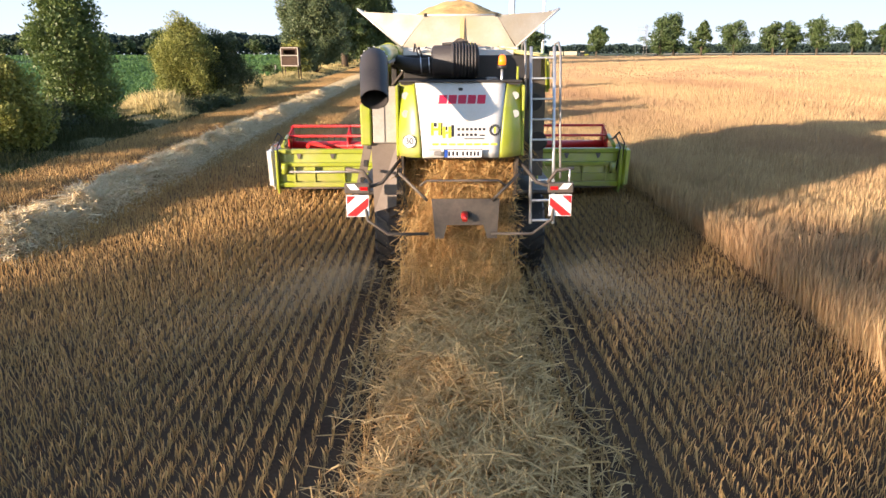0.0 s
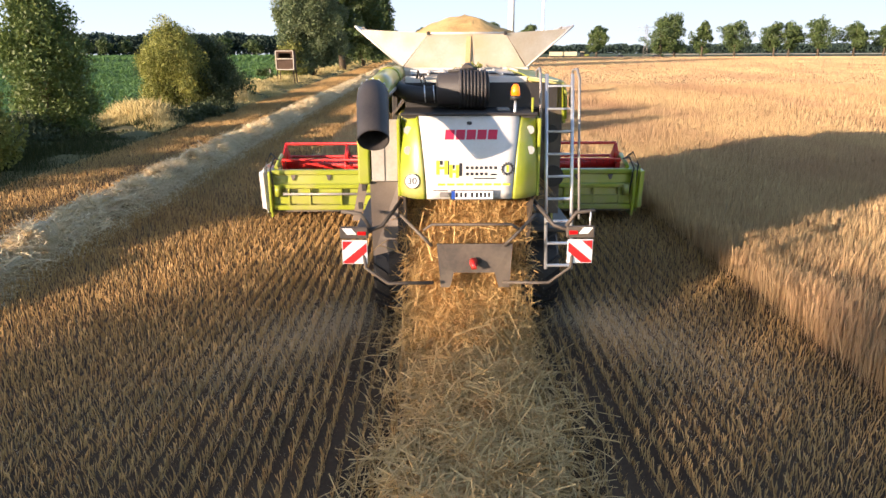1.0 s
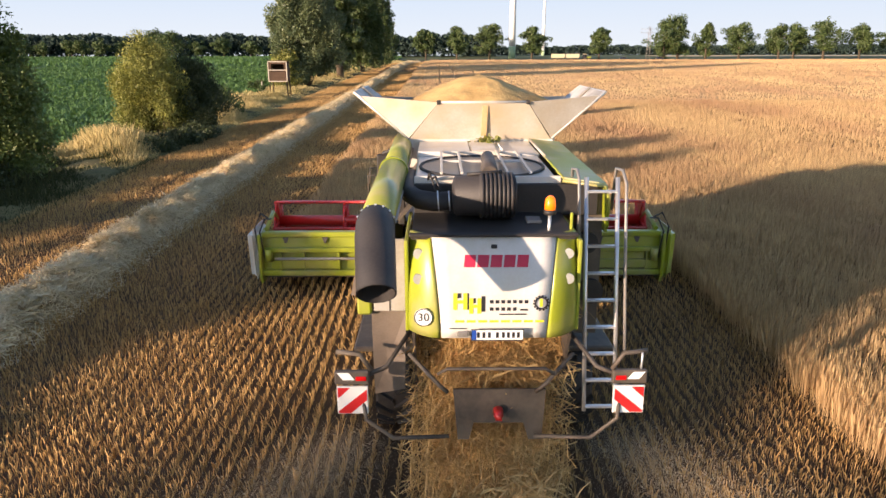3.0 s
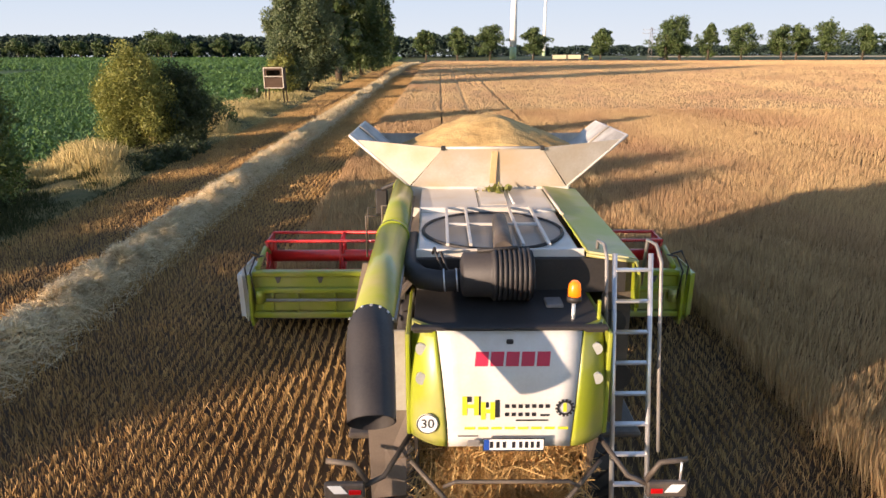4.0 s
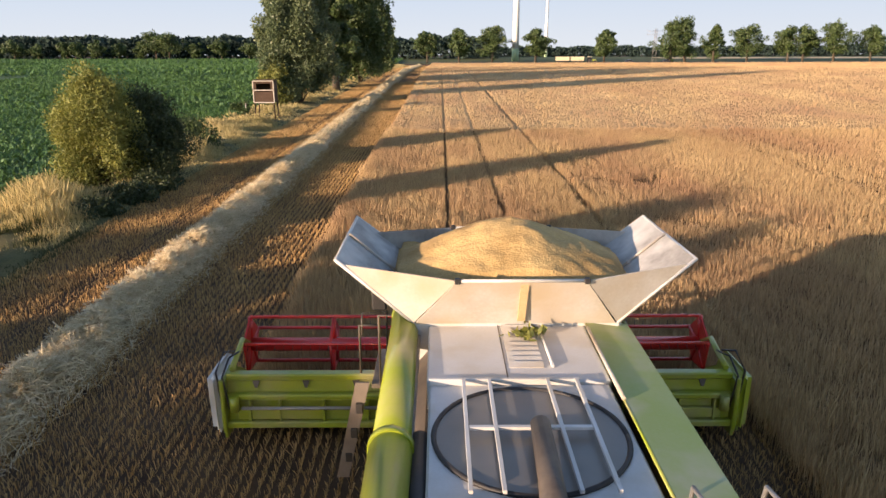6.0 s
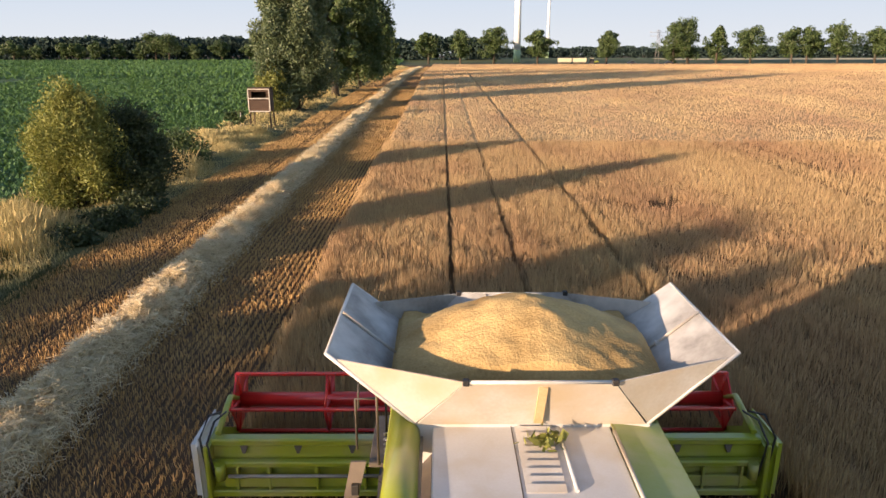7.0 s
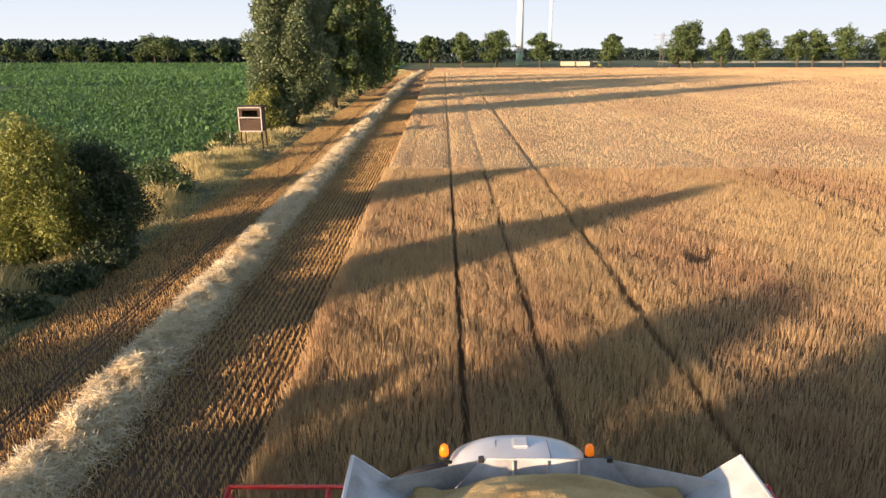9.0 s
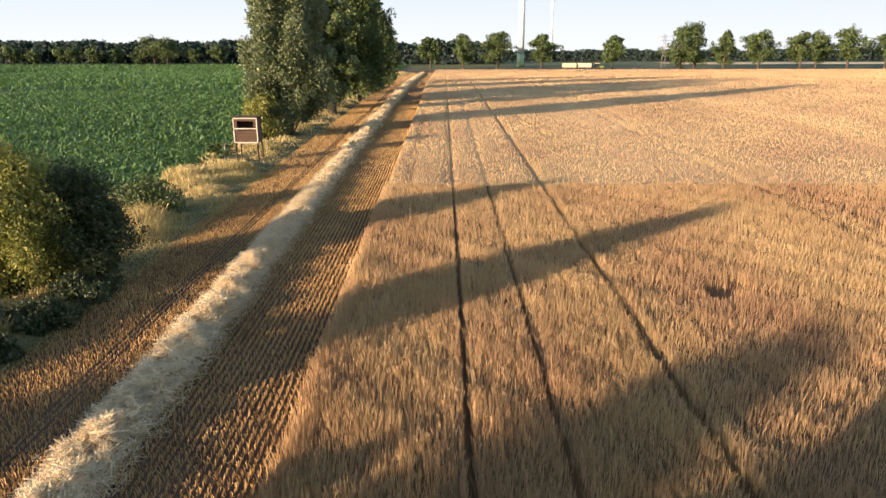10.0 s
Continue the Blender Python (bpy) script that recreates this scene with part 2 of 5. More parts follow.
def gz(y):
    """The land is flat near by and falls a little towards the road and again behind it."""
    s = np.clip((np.asarray(y, float) - 150) / 180, 0, 1)
    q = np.clip((np.asarray(y, float) - 430) / 210, 0, 1)
    return -3.3 * s * s * (3 - 2 * s) - 5.6 * q * q * (3 - 2 * q) - 0.02 * np.maximum(np.asarray(y, float) - 690, 0)


def sheet(name, xs, ys, height, material, label, cat, smooth=True):
    X, Y = np.meshgrid(xs, ys)
    Z = height(X, Y) + gz(Y)
    n, m = X.shape
    i = np.arange(n * m).reshape(n, m)
    F = np.stack([i[:-1, :-1], i[:-1, 1:], i[1:, 1:], i[1:, :-1]], -1).reshape(-1, 4)
    return tagged(new(name, npmesh(name, np.stack([X, Y, Z], -1).reshape(-1, 3), F, material, smooth)), label, cat, kind="structure" if cat == "ground" else "stuff")


def lumps(X, Y, s, seed=0):
    """Cheap smooth unevenness between -1 and 1."""
    a = np.sin(X * 1.7 * s + seed) * np.cos(Y * 1.3 * s + 1.3 * seed) + 0.6 * np.sin(X * 3.1 * s + Y * 2.3 * s + seed) + 0.4 * np.cos(X * 6.7 * s - Y * 5.1 * s + 2 * seed)
    return a / 2


sheet("ground", np.concatenate([[-3000, -800, -300], np.arange(-120, 121, 20), [300, 800, 3000]]),
      np.concatenate([[-800, -200], np.arange(-60, 700, 15), [1500, 4500]]), lambda X, Y: 0 * X, SOIL, "brown stubble soil with chaff", "ground")


def blades(name, x, y, z0, h, w, lean, material, label, cat, parent=None, kink=0.0, thin=False):
    """Many upright blades: a stem quad and a tip, each turned at random."""
    n = len(x)
    a = rng.uniform(0, 2 * np.pi, n)
    dx, dy = np.cos(a) * w / 2, np.sin(a) * w / 2
    lx, ly = rng.normal(0, lean, n) * h, rng.normal(0, lean, n) * h
    V = np.empty((n, 4, 3))
    V[:, 0] = np.stack([x - dx * 0.35, y - dy * 0.35, z0], -1)
    V[:, 1] = np.stack([x + dx * 0.35, y + dy * 0.35, z0], -1)
    V[:, 2] = np.stack([x + lx * 0.75 + dx, y + ly * 0.75 + dy, z0 + h * 0.8], -1)
    V[:, 3] = np.stack([x + lx + dx * kink - dx * 0.6, y + ly - dy * 0.6, z0 + h], -1)
    if thin:  # three corners do for what stands far off
        V = V[:, [0, 2, 3]]
    k = V.shape[1]
    ob = new(name, npmesh(name, V.reshape(-1, 3), np.arange(n * k).reshape(n, k), material))
    ob.parent = parent
    return tagged(ob, label, cat, kind="stuff")


def straws(x, y, z, length, width, tilt):
    """Corner places of loose straws, each a thin bent strip."""
    n = len(x)
    a, e = rng.uniform(0, 2 * np.pi, n), rng.normal(0, tilt, n)
    d = np.stack([np.cos(a) * np.cos(e), np.sin(a) * np.cos(e), np.sin(e)], -1) * (length / 2)[:, None]
    s = np.stack([-np.sin(a), np.cos(a), rng.normal(0, 0.6, n)], -1) * (width / 2)
    c = np.stack([x, y, z], -1)
    sag = np.zeros((n, 3))
    sag[:, 2] = np.abs(rng.normal(0, 0.08, n)) * length
    V = np.stack([c - d - s - sag, c - d + s - sag, c + s, c - s, c + d + s - sag, c + d - s - sag], 1)
    i = np.arange(n)[:, None] * 6
    F = np.concatenate([i + np.array([[0, 1, 2, 3]]), i + np.array([[3, 2, 4, 5]])])
    return V.reshape(-1, 3), F


CUT_L, CUT_R, EDGE_L = -4.25, 5.3, -13.2
KNIFE = 18.75          # where the knife stands at the start
REACH = KNIFE + 12.0   # crop up to here is cut during the clip


def row_stubble(name, x0, x1, y0, y1, step, pitch, hgt, wid):
    xs = np.arange(x0, x1, pitch)
    X, Y = np.meshgrid(xs, np.arange(y0, y1, step))
    X = X + rng.normal(0, 0.014, X.shape) + 0.02 * np.sin(Y * 0.4)
    Y = Y + rng.uniform(-step, step, Y.shape)
    # flattened where wheels have run
    x, y = X.ravel(), Y.ravel()
    keep = rng.uniform(0, 1, len(x)) > 0.12
    x, y = x[keep], y[keep]
    h = hgt * rng.uniform(0.65, 1.25, len(x))
    for c in (-10.5, -1.05, 1.75):
        on = np.abs(x - c) < 0.27
        h[on] *= rng.uniform(0.35, 0.8, on.sum())
    blades(name, x, y, gz(y), h, wid, 0.22, STUBBLE, "cut yellow wheat stubble standing in rows", "stubble", thin=y0 > 60)


row_stubble("stubble_near", EDGE_L, CUT_R, 3, 20, 0.0135, 0.18, 0.17, 0.017)
row_stubble("stubble_beside", EDGE_L, CUT_R, 20, 32, 0.02, 0.18, 0.17, 0.02)
row_stubble("stubble_middle", EDGE_L, CUT_L, 32, 70, 0.026, 0.18, 0.17, 0.028)
row_stubble("stubble_far", EDGE_L, CUT_L, 70, 130, 0.06, 0.18, 0.17, 0.05)
row_stubble("stubble_farthest", EDGE_L, CUT_L, 130, 300, 0.2, 0.36, 0.17, 0.09)


def tram(X):
    """Depth of the tramlines and sowing gaps in the crop."""
    d = 0 * X
    for c, w, k in ((-0.2, 0.10, 0.5), (1.9, 0.12, 0.5), (5.25, 0.16, 0.5), (-2.9, 0.05, 0.2), (3.6, 0.06, 0.2), (18.0, 0.2, 0.45), (20.1, 0.2, 0.45), (36, 0.2, 0.4), (38, 0.2, 0.4)):
        d = np.maximum(d, k * np.exp(-((X - c) / w) ** 2))
    return d


def trodden(X, Y):
    return 0.6 * np.exp(-((X - 8.9) / 0.6) ** 2 - ((Y - 45.0) / 0.9) ** 2) + 0.5 * np.exp(-((X - 9.9) / 0.3) ** 2 - ((Y - 45.8) / 0.9) ** 2)


def crop_top(X, Y):
    return 0.41 + 0.05 * lumps(X, Y, 0.9) + 0.04 * lumps(X, Y, 4, 3) - 0.75 * tram(X) - 0.65 * trodden(X, Y)


def wheat(name, x0, x1, y0, y1, per_m2, w, hgt, label="ripe golden wheat standing before harvest", parent=None, z0=0.12, off=0.0, lines=True):
    """Upright stems with ears in drilled rows that thin out and thicken along their length; off is where the rows' pattern begins."""
    n = int((x1 - x0) * (y1 - y0) * per_m2)
    x, y = rng.uniform(x0, x1, n), rng.uniform(y0, y1, n)
    row = np.round(x / 0.18)
    thick = 0.5 + 0.5 * np.sin(row * 12.9 + 0.9 * np.sin((y + off) * 1.1 + row * 2.1) + (y + off) * 1.9)
    x = np.clip(row * 0.18 + rng.normal(0, 0.035, n), x0, x1)
    keep = ((tram(x) * lines + trodden(x, y + off)) < 0.12 + 0.2 * rng.uniform(0, 1, n)) & (rng.uniform(0, 1, n) < 0.55 + 0.45 * thick)
    x, y, thick, row = x[keep], y[keep], thick[keep], row[keep]
    h = hgt * rng.uniform(0.78, 1.12, len(x)) * (0.93 + 0.08 * thick + 0.05 * np.sin(row * 37.7) + 0.09 * lumps(x, y + off, 0.6) + 0.05 * lumps(x, y + off, 3.1, 2))
    return blades(name, x, y, gz(y) + z0, h, w, 0.10, WHEAT, label, "wheat", parent, kink=0.3, thin=True)


def canopy_block(name, x0, x1, y0, y1, dx, dy):
    """The dense body of the crop, with an uneven top and upright sides; its dark colour paints the shade between stems.
    """
    xs, ys = np.arange(x0, x1 + dx / 2, dx), np.arange(y0, y1 + dy / 2, dy)
    X, Y = np.meshgrid(xs, ys)
    Z = crop_top(X, Y) + gz(Y)
    Z[0, :], Z[-1, :], Z[:, 0], Z[:, -1] = [gz(a) for a in (Y[0, :], Y[-1, :], Y[:, 0], Y[:, -1])]
    n, m = X.shape
    i = np.arange(n * m).reshape(n, m)
    F = np.stack([i[:-1, :-1], i[:-1, 1:], i[1:, 1:], i[1:, :-1]], -1).reshape(-1, 4)
    return tagged(new(name, npmesh(name, np.stack([X, Y, Z], -1).reshape(-1, 3), F, CANOPY_SHADE)), "body of the standing wheat, coloured dark as shade between the stems", "wheat", kind="stuff")


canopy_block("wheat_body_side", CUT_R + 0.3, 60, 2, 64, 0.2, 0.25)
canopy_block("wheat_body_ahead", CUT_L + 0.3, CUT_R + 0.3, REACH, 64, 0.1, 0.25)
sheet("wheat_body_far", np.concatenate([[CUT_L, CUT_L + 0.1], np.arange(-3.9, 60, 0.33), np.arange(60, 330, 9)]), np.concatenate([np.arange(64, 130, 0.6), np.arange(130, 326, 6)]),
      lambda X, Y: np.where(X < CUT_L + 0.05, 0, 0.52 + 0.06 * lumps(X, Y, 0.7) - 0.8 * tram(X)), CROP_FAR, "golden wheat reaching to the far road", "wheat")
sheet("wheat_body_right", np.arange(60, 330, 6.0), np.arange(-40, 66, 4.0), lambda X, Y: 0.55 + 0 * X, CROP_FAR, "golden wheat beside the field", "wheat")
wheat("wheat_side_near", CUT_R, 18, 4, 34, 900, 0.016, 0.62)
wheat("wheat_side_wide", 18, 44, 14, 64, 170, 0.032, 0.62)
wheat("wheat_side_middle", CUT_R, 18, 34, 64, 480, 0.021, 0.62)
wheat("wheat_ahead", CUT_L, CUT_R, REACH, 48, 1050, 0.016, 0.62)
wheat("wheat_ahead_middle", CUT_L, CUT_R, 48, 64, 600, 0.019, 0.62)
wheat("wheat_edge", CUT_R - 0.12, CUT_R + 0.6, 3, REACH, 1300, 0.017, 0.74, z0=0.0, lines=False)
wheat("wheat_edge", CUT_R - 0.12, CUT_R + 0.45, REACH, 64, 700, 0.016, 0.74, z0=0.0)
wheat("wheat_edge", CUT_L - 0.12, CUT_L + 0.45, REACH, 64, 500, 0.018, 0.74, z0=0.0)
n = 390000
y = 64 * (326 / 64) ** rng.uniform(0, 1, n)
x = CUT_L + rng.uniform(0, 1, n) * (20 + 0.62 * y)
keep = tram(x) < 0.15
x, y = x[keep], y[keep]
blades("wheat_far", x, y, gz(y) + 0.15, rng.uniform(0.4, 0.62, len(x)), 0.032 * y / 64, 0.13, WHEAT, "ripe golden wheat farther off", "wheat", kink=0.3, thin=True)

# the strip that is cut during the clip: slices of crop that go down at the knife
SLICES = []
STEP = 0.6
for k in range(int(12.0 / STEP)):
    y0 = KNIFE + k * STEP
    body = wheat("wheat_slice", CUT_L, CUT_R, 0.0, STEP, 850, 0.017, 0.74, z0=0.0, off=y0)
    body.location = (0, y0, 0)
    SLICES.append((body, y0))

# ---- straw swaths ----


def swath_top(u, x, y, high):
    """Height of a swath across its width u: tufts and hollows on a rounded back."""
    tufts = 0.80 + 0.45 * lumps(x, y, 1.9, 1) + 0.34 * lumps(x + 0.3 * np.sin(2 * y), y, 4.3, 2) + 0.20 * lumps(x, y, 11, 5)
    return high * np.maximum(1 - u ** 2, 0.0) ** 0.6 * np.maximum(tufts, 0.15) + gz(y)


def swath(name, cx, half, high, y0, y1, count, length, label, wid=0.007, mat_=STRAW, fine=0.12):
    ys, xs = np.arange(y0, y1, fine), np.linspace(-1, 1, 23)
    U, Y = np.meshgrid(xs, ys)
    mid = cx + 0.12 * lumps(Y * 0, Y, 0.8, 2)
    X = mid + U * half * (1 + 0.14 * lumps(U * 0 + np.sign(U), Y, 1.6))
    Z = swath_top(U, X, Y, high) - 0.05
    n, m = X.shape
    i = np.arange(n * m).reshape(n, m)
    F = np.stack([i[:-1, :-1], i[:-1, 1:], i[1:, 1:], i[1:, :-1]], -1).reshape(-1, 4)
    # the fresh swath's bed has gap shade in its colour
    bed = tagged(new(name, npmesh(name, np.stack([X, Y, Z], -1).reshape(-1, 3), F, OLD_BED if mat_ is STRAW else STRAW_BED_SHADE, True)), label, "straw", kind="stuff")
    near = rng.beta(1.0, 1.6, count)
    y = y0 + (y1 - y0) * near
    u = np.clip(rng.normal(0, 0.55, count), -1.3, 1.3)
    x = cx + 0.12 * lumps(y * 0, y, 0.8, 2) + u * half * (1 + 0.14 * lumps(np.sign(u), y, 1.6))
    z = swath_top(u, x, y, high) + rng.uniform(-0.05, 0.09, count) * (1 + 0.8 * (rng.uniform(0, 1, count) > 0.85))
    V, F = straws(x, y, z, rng.uniform(0.15, length, count) * (1 + 2 * near * 0.3), wid, 0.42)
    loose = new("loose_straw", npmesh("loose_straw", V, F, mat_))
    loose.parent = bed
    return bed


swath("straw_swath_old", -8.6, 0.8, 0.48, 12, 80, 92000, 0.5, "pale straw swath lying along the stubble", 0.013)
swath("straw_swath_old_far", -8.6, 0.8, 0.48, 80, 300, 16000, 0.9, "pale straw swath lying along the stubble", 0.05, fine=0.4)
swath("straw_swath_new", 0.31, 1.02, 0.33, 3.0, 13.5, 22000, 0.5, "freshly laid straw swath behind the harvester", 0.010, STRAW_GOLD)

# ---- verge and beet field ----


def verge(y0, y1, per, w, hgt, name):
    n = int((y1 - y0) * 6.4 * per)
    x, y = rng.uniform(-19.4, -12.9, n), rng.uniform(y0, y1, n)
    tall = 0.55 + 0.45 * lumps(x, y, 0.35, 5)
    h = hgt * np.clip(tall, 0.28, 1.2) ** 1.4 * rng.uniform(0.5, 1.2, n) * np.clip((-12.6 - x) / 2.6, 0.2, 1)
    # green near by, plus an edge strip coloured as shaded grass
    green = (y + 4 * lumps(x, y, 0.5, 3) < 36) | ((x + 0.5 * lumps(x, y, 0.4, 6) > -13.6) & (y < 48))
    for pick, mat_, look_ in ((~green, DRYGRASS, "tall dry verge grass between field and beets"), (green, GREENGRASS_SHADE, "green grass along the field edge, darkened for tree shade")):
        if pick.sum():
            blades(name, x[pick], y[pick], gz(y[pick]), h[pick], w, 0.25, mat_, look_, "grass", thin=y0 > 60)


verge(8, 72, 250, 0.026, 1.35, "verge_grass")
verge(72, 300, 40, 0.08, 1.0, "verge_grass_far")
VERGE = mat("matted_verge", (0.05, 0.065, 0.02), (0.22, 0.17, 0.07), 0.95, scale=0.4, fine=9, bump=0.08)
sheet("verge_body", np.arange(-19.6, -12.9, 0.3), np.concatenate([np.arange(4, 100, 0.4), np.arange(100, 300, 4)]),
      lambda X, Y: np.clip((-13.0 - X) / 1.2, 0, 1) * (0.16 + 0.14 * lumps(X, Y, 0.8, 4)) + 0.02, VERGE, "matted dry grass of the verge", "grass")


def beets(name, x0, x1, y0, y1, per, size):
    n = int((x1 - x0) * (y1 - y0) * per)
    x = np.round(rng.uniform(x0, x1, n) / 0.5) * 0.5 + rng.normal(0, 0.09, n)
    y = rng.uniform(y0, y1, n)
    a, e = rng.uniform(0, 2 * np.pi, n), rng.uniform(0.3, 1.2, n)
    L, W = size * rng.uniform(0.7, 1.3, n), size * 0.38
    d = np.stack([np.cos(a) * np.cos(e), np.sin(a) * np.cos(e), np.sin(e)], -1)
    s = np.stack([-np.sin(a), np.cos(a), 0 * a], -1) * W
    c = np.stack([x, y, gz(y) + 0.18], -1)
    m = c + d * (L * 0.6)[:, None]
    t = c + d * L[:, None]
    t[:, 2] -= 0.12 * L
    V = np.stack([c, m + s * 0.5, t, m - s * 0.5], 1).reshape(-1, 3)
    tagged(new(name, npmesh(name, V, np.arange(n * 4).reshape(n, 4), BEET)), "dark green sugar beet leaves in rows", "beets", kind="stuff")


# sheet under the leaves; its dark green carries the shade between them
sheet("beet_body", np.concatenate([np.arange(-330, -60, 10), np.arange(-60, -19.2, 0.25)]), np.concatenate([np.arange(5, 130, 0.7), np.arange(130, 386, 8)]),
      lambda X, Y: 0.22 + 0.12 * np.sin(X * 2 * np.pi / 0.5) * (X > -60) + 0.05 * lumps(X, Y, 0.5), BEET_FAR_SHADE, "green sugar beet field, darkened as shade between the leaves", "beets")
beets("beet_leaves_near", -42, -19, 40, 85, 42, 0.42)
beets("beet_leaves_middle", -75, -19, 85, 150, 12, 0.6)
beets("beet_leaves_wide", -70, -42, 50, 85, 18, 0.5)
beets("beet_leaves_far", -150, -20, 150, 300, 2.0, 1.1)
beets("beet_leaves_farthest", -240, -20, 300, 386, 1.2, 1.5)

# ---- trees ----


def tree(place, height, radius, leaf, label, name="tree", bare=0.2, leaves=9000, size=0.22, seed=1, shape=1.0, stems=1):
    """A tapered trunk with limbs, and a crown of clumps of small leaves."""
    r = np.random.default_rng(seed)
    root = tagged(new(name), label, "shrub" if height < 6 else "tree")
    root.location = (place[0], place[1], float(gz(place[1])))
    bm = bmesh.new()
    clumps = []
    for s in range(stems):
        off = Vector((r.normal(0, 0.25), r.normal(0, 0.25), 0)) * (stems > 1)
        top = Vector((r.normal(0, 0.05 * height), r.normal(0, 0.05 * height), height * 0.85)) + off
        pts = [off, off + (top - off) * 0.35 + Vector((r.normal(0, 0.15), r.normal(0, 0.15), 0)), off + (top - off) * 0.7, top]
        tr = height * 0.022 / stems ** 0.5
        tube(pts, [tr * 1.3, tr, tr * 0.6, tr * 0.2], bm, 8)
        limbs = max(7, int(height * 1.6)) // stems + 2
        for k in range(limbs):
            u = bare + (0.97 - bare) * (k + r.uniform(0, 1)) / limbs
            a = r.uniform(0, 2 * math.pi)
            prof = radius * (math.sin(math.pi * min(0.12 + 0.88 * (u - bare) / (1 - bare), 1)) ** 0.6 * (1.15 - 0.45 * shape * u)) * r.uniform(0.65, 1.12)
            p0 = off + (top - off) * min(u * 0.95, 0.95)
            p1 = p0 + Vector((math.cos(a) * prof, math.sin(a) * prof, r.uniform(0.05, 0.5) * prof * (1.1 - u)))
            pm = (p0 + p1) / 2 + Vector((0, 0, 0.1 * prof))
            tube([p0, pm, p1], [tr * 0.42 * (1.2 - u), tr * 0.25 * (1.2 - u), 0.01], bm, 5)
            for q, s_ in ((p1, 0.75), (pm, 0.9), (p0 + (p1 - p0) * 0.78, 0.8), (p0 * 0.8 + p1 * 0.2, 0.7)):
                clumps.append((q.x + r.normal(0, 0.12 * radius), q.y + r.normal(0, 0.12 * radius), q.z + r.normal(0, 0.1 * radius), s_ * radius * r.uniform(0.16, 0.36)))
    part("trunk", bm, BARK, root)
    C = np.array(clumps)
    n = leaves
    pick = r.choice(len(C), n, p=C[:, 3] ** 2 / (C[:, 3] ** 2).sum())
    d = r.normal(0, 1, (n, 3))
    d /= np.linalg.norm(d, axis=1)[:, None]
    rad = C[pick, 3] * r.uniform(0.45, 1.12, n) ** 0.6
    c = C[pick, :3] + d * rad[:, None] * np.array([1, 1, 0.8])
    c[:, 2] = np.maximum(c[:, 2], 0.15)
    u = r.normal(0, 1, (n, 3))
    u /= np.linalg.norm(u, axis=1)[:, None]
    v = np.cross(u, d)
    v /= np.linalg.norm(v, axis=1)[:, None] + 1e-6
    L = size * r.uniform(0.6, 1.4, n)[:, None]
    V = np.stack([c - u * L * 0.5, c + v * L * 0.32, c + u * L * 0.5, c - v * L * 0.32], 1).reshape(-1, 3)
    me = npmesh("crown", V, np.arange(n * 4).reshape(n, 4), leaf)
    crown = new("crown", me)
    crown.parent = root
    return root


def shrub(place, height, radius, leaf, label, leaves, size, seed, squash=1.0, name="shrub", lift=0.0):
    """A many-stemmed bush: leafy twigs fill an uneven egg down to the ground."""
    r = np.random.default_rng(seed)
    root = tagged(new(name), label, "shrub" if height < 6 else "tree")
    root.location = (place[0], place[1], 0)
    bm = bmesh.new()
    cl = []
    for k in range(int(26 * radius) + 20):
        a, u = r.uniform(0, 2 * math.pi), r.uniform(0.02, 1) ** 0.8
        w = radius * (math.sin(math.pi * (0.18 + 0.80 * u)) ** 0.75) * r.uniform(0.4, 1.15) * (0.8 + 0.35 * noise.noise(Vector((math.cos(a) * 1.5, math.sin(a) * 1.5, u * 4 + seed)))) * squash
        tip = Vector((math.cos(a) * w, math.sin(a) * w, lift + (height - lift) * (0.05 + 0.93 * u) * r.uniform(0.88, 1.03)))
        mid = Vector((tip.x * 0.45, tip.y * 0.45, tip.z * 0.62))
        if k % 3 == 0:
            tube([(r.normal(0, 0.12), r.normal(0, 0.12), 0), mid, tip], [0.05, 0.03, 0.006], bm, 5)
        cl.append((*tip, radius * r.uniform(0.13, 0.26)))
        cl.append((*(mid * 0.35 + tip * 0.65), radius * r.uniform(0.2, 0.34)))
    part("stem", bm, BARK, root)
    C = np.array(cl)
    n = leaves
    pick = r.choice(len(C), n, p=C[:, 3] ** 1.6 / (C[:, 3] ** 1.6).sum())
    d = r.normal(0, 1, (n, 3))
    d /= np.linalg.norm(d, axis=1)[:, None]
    c = C[pick, :3] + d * (C[pick, 3] * r.uniform(0.3, 1.15, n) ** 0.7)[:, None] * np.array([1, 1, 1.15])
    c[:, 2] = np.maximum(c[:, 2], 0.1 + 0.8 * lift)
    u = d * 0.6 + r.normal(0, 0.6, (n, 3)) + np.array([0, 0, 0.3])
    u /= np.linalg.norm(u, axis=1)[:, None]
    v = np.cross(u, r.normal(0, 1, (n, 3)))
    v /= np.linalg.norm(v, axis=1)[:, None] + 1e-6
    L = size * r.uniform(0.6, 1.4, n)[:, None]
    V = np.stack([c - u * L * 0.5, c + v * L * 0.28, c + u * L * 0.5, c - v * L * 0.28], 1).reshape(-1, 3)
    crown = new("crown", npmesh("crown", V, np.arange(n * 4).reshape(n, 4), leaf))
    crown.parent = root
    return root


shrub((-16.7, 46.6), 5.4, 2.75, LEAF_OLIVE, "olive yellow tall shrub on the verge", 60000, 0.115, 3)
shrub((-14.7, 48.2), 4.4, 2.4, LEAF_DEEP_SHADE, "dark green round shrub, darkened further for its neighbour's shade", 40000, 0.12, 31)
shrub((-16.8, 32.6), 7.3, 2.5, LEAF_FRESH, "green ragged tree on the verge, leafy to the ground", 38000, 0.14, 4, 0.86, name="tree")
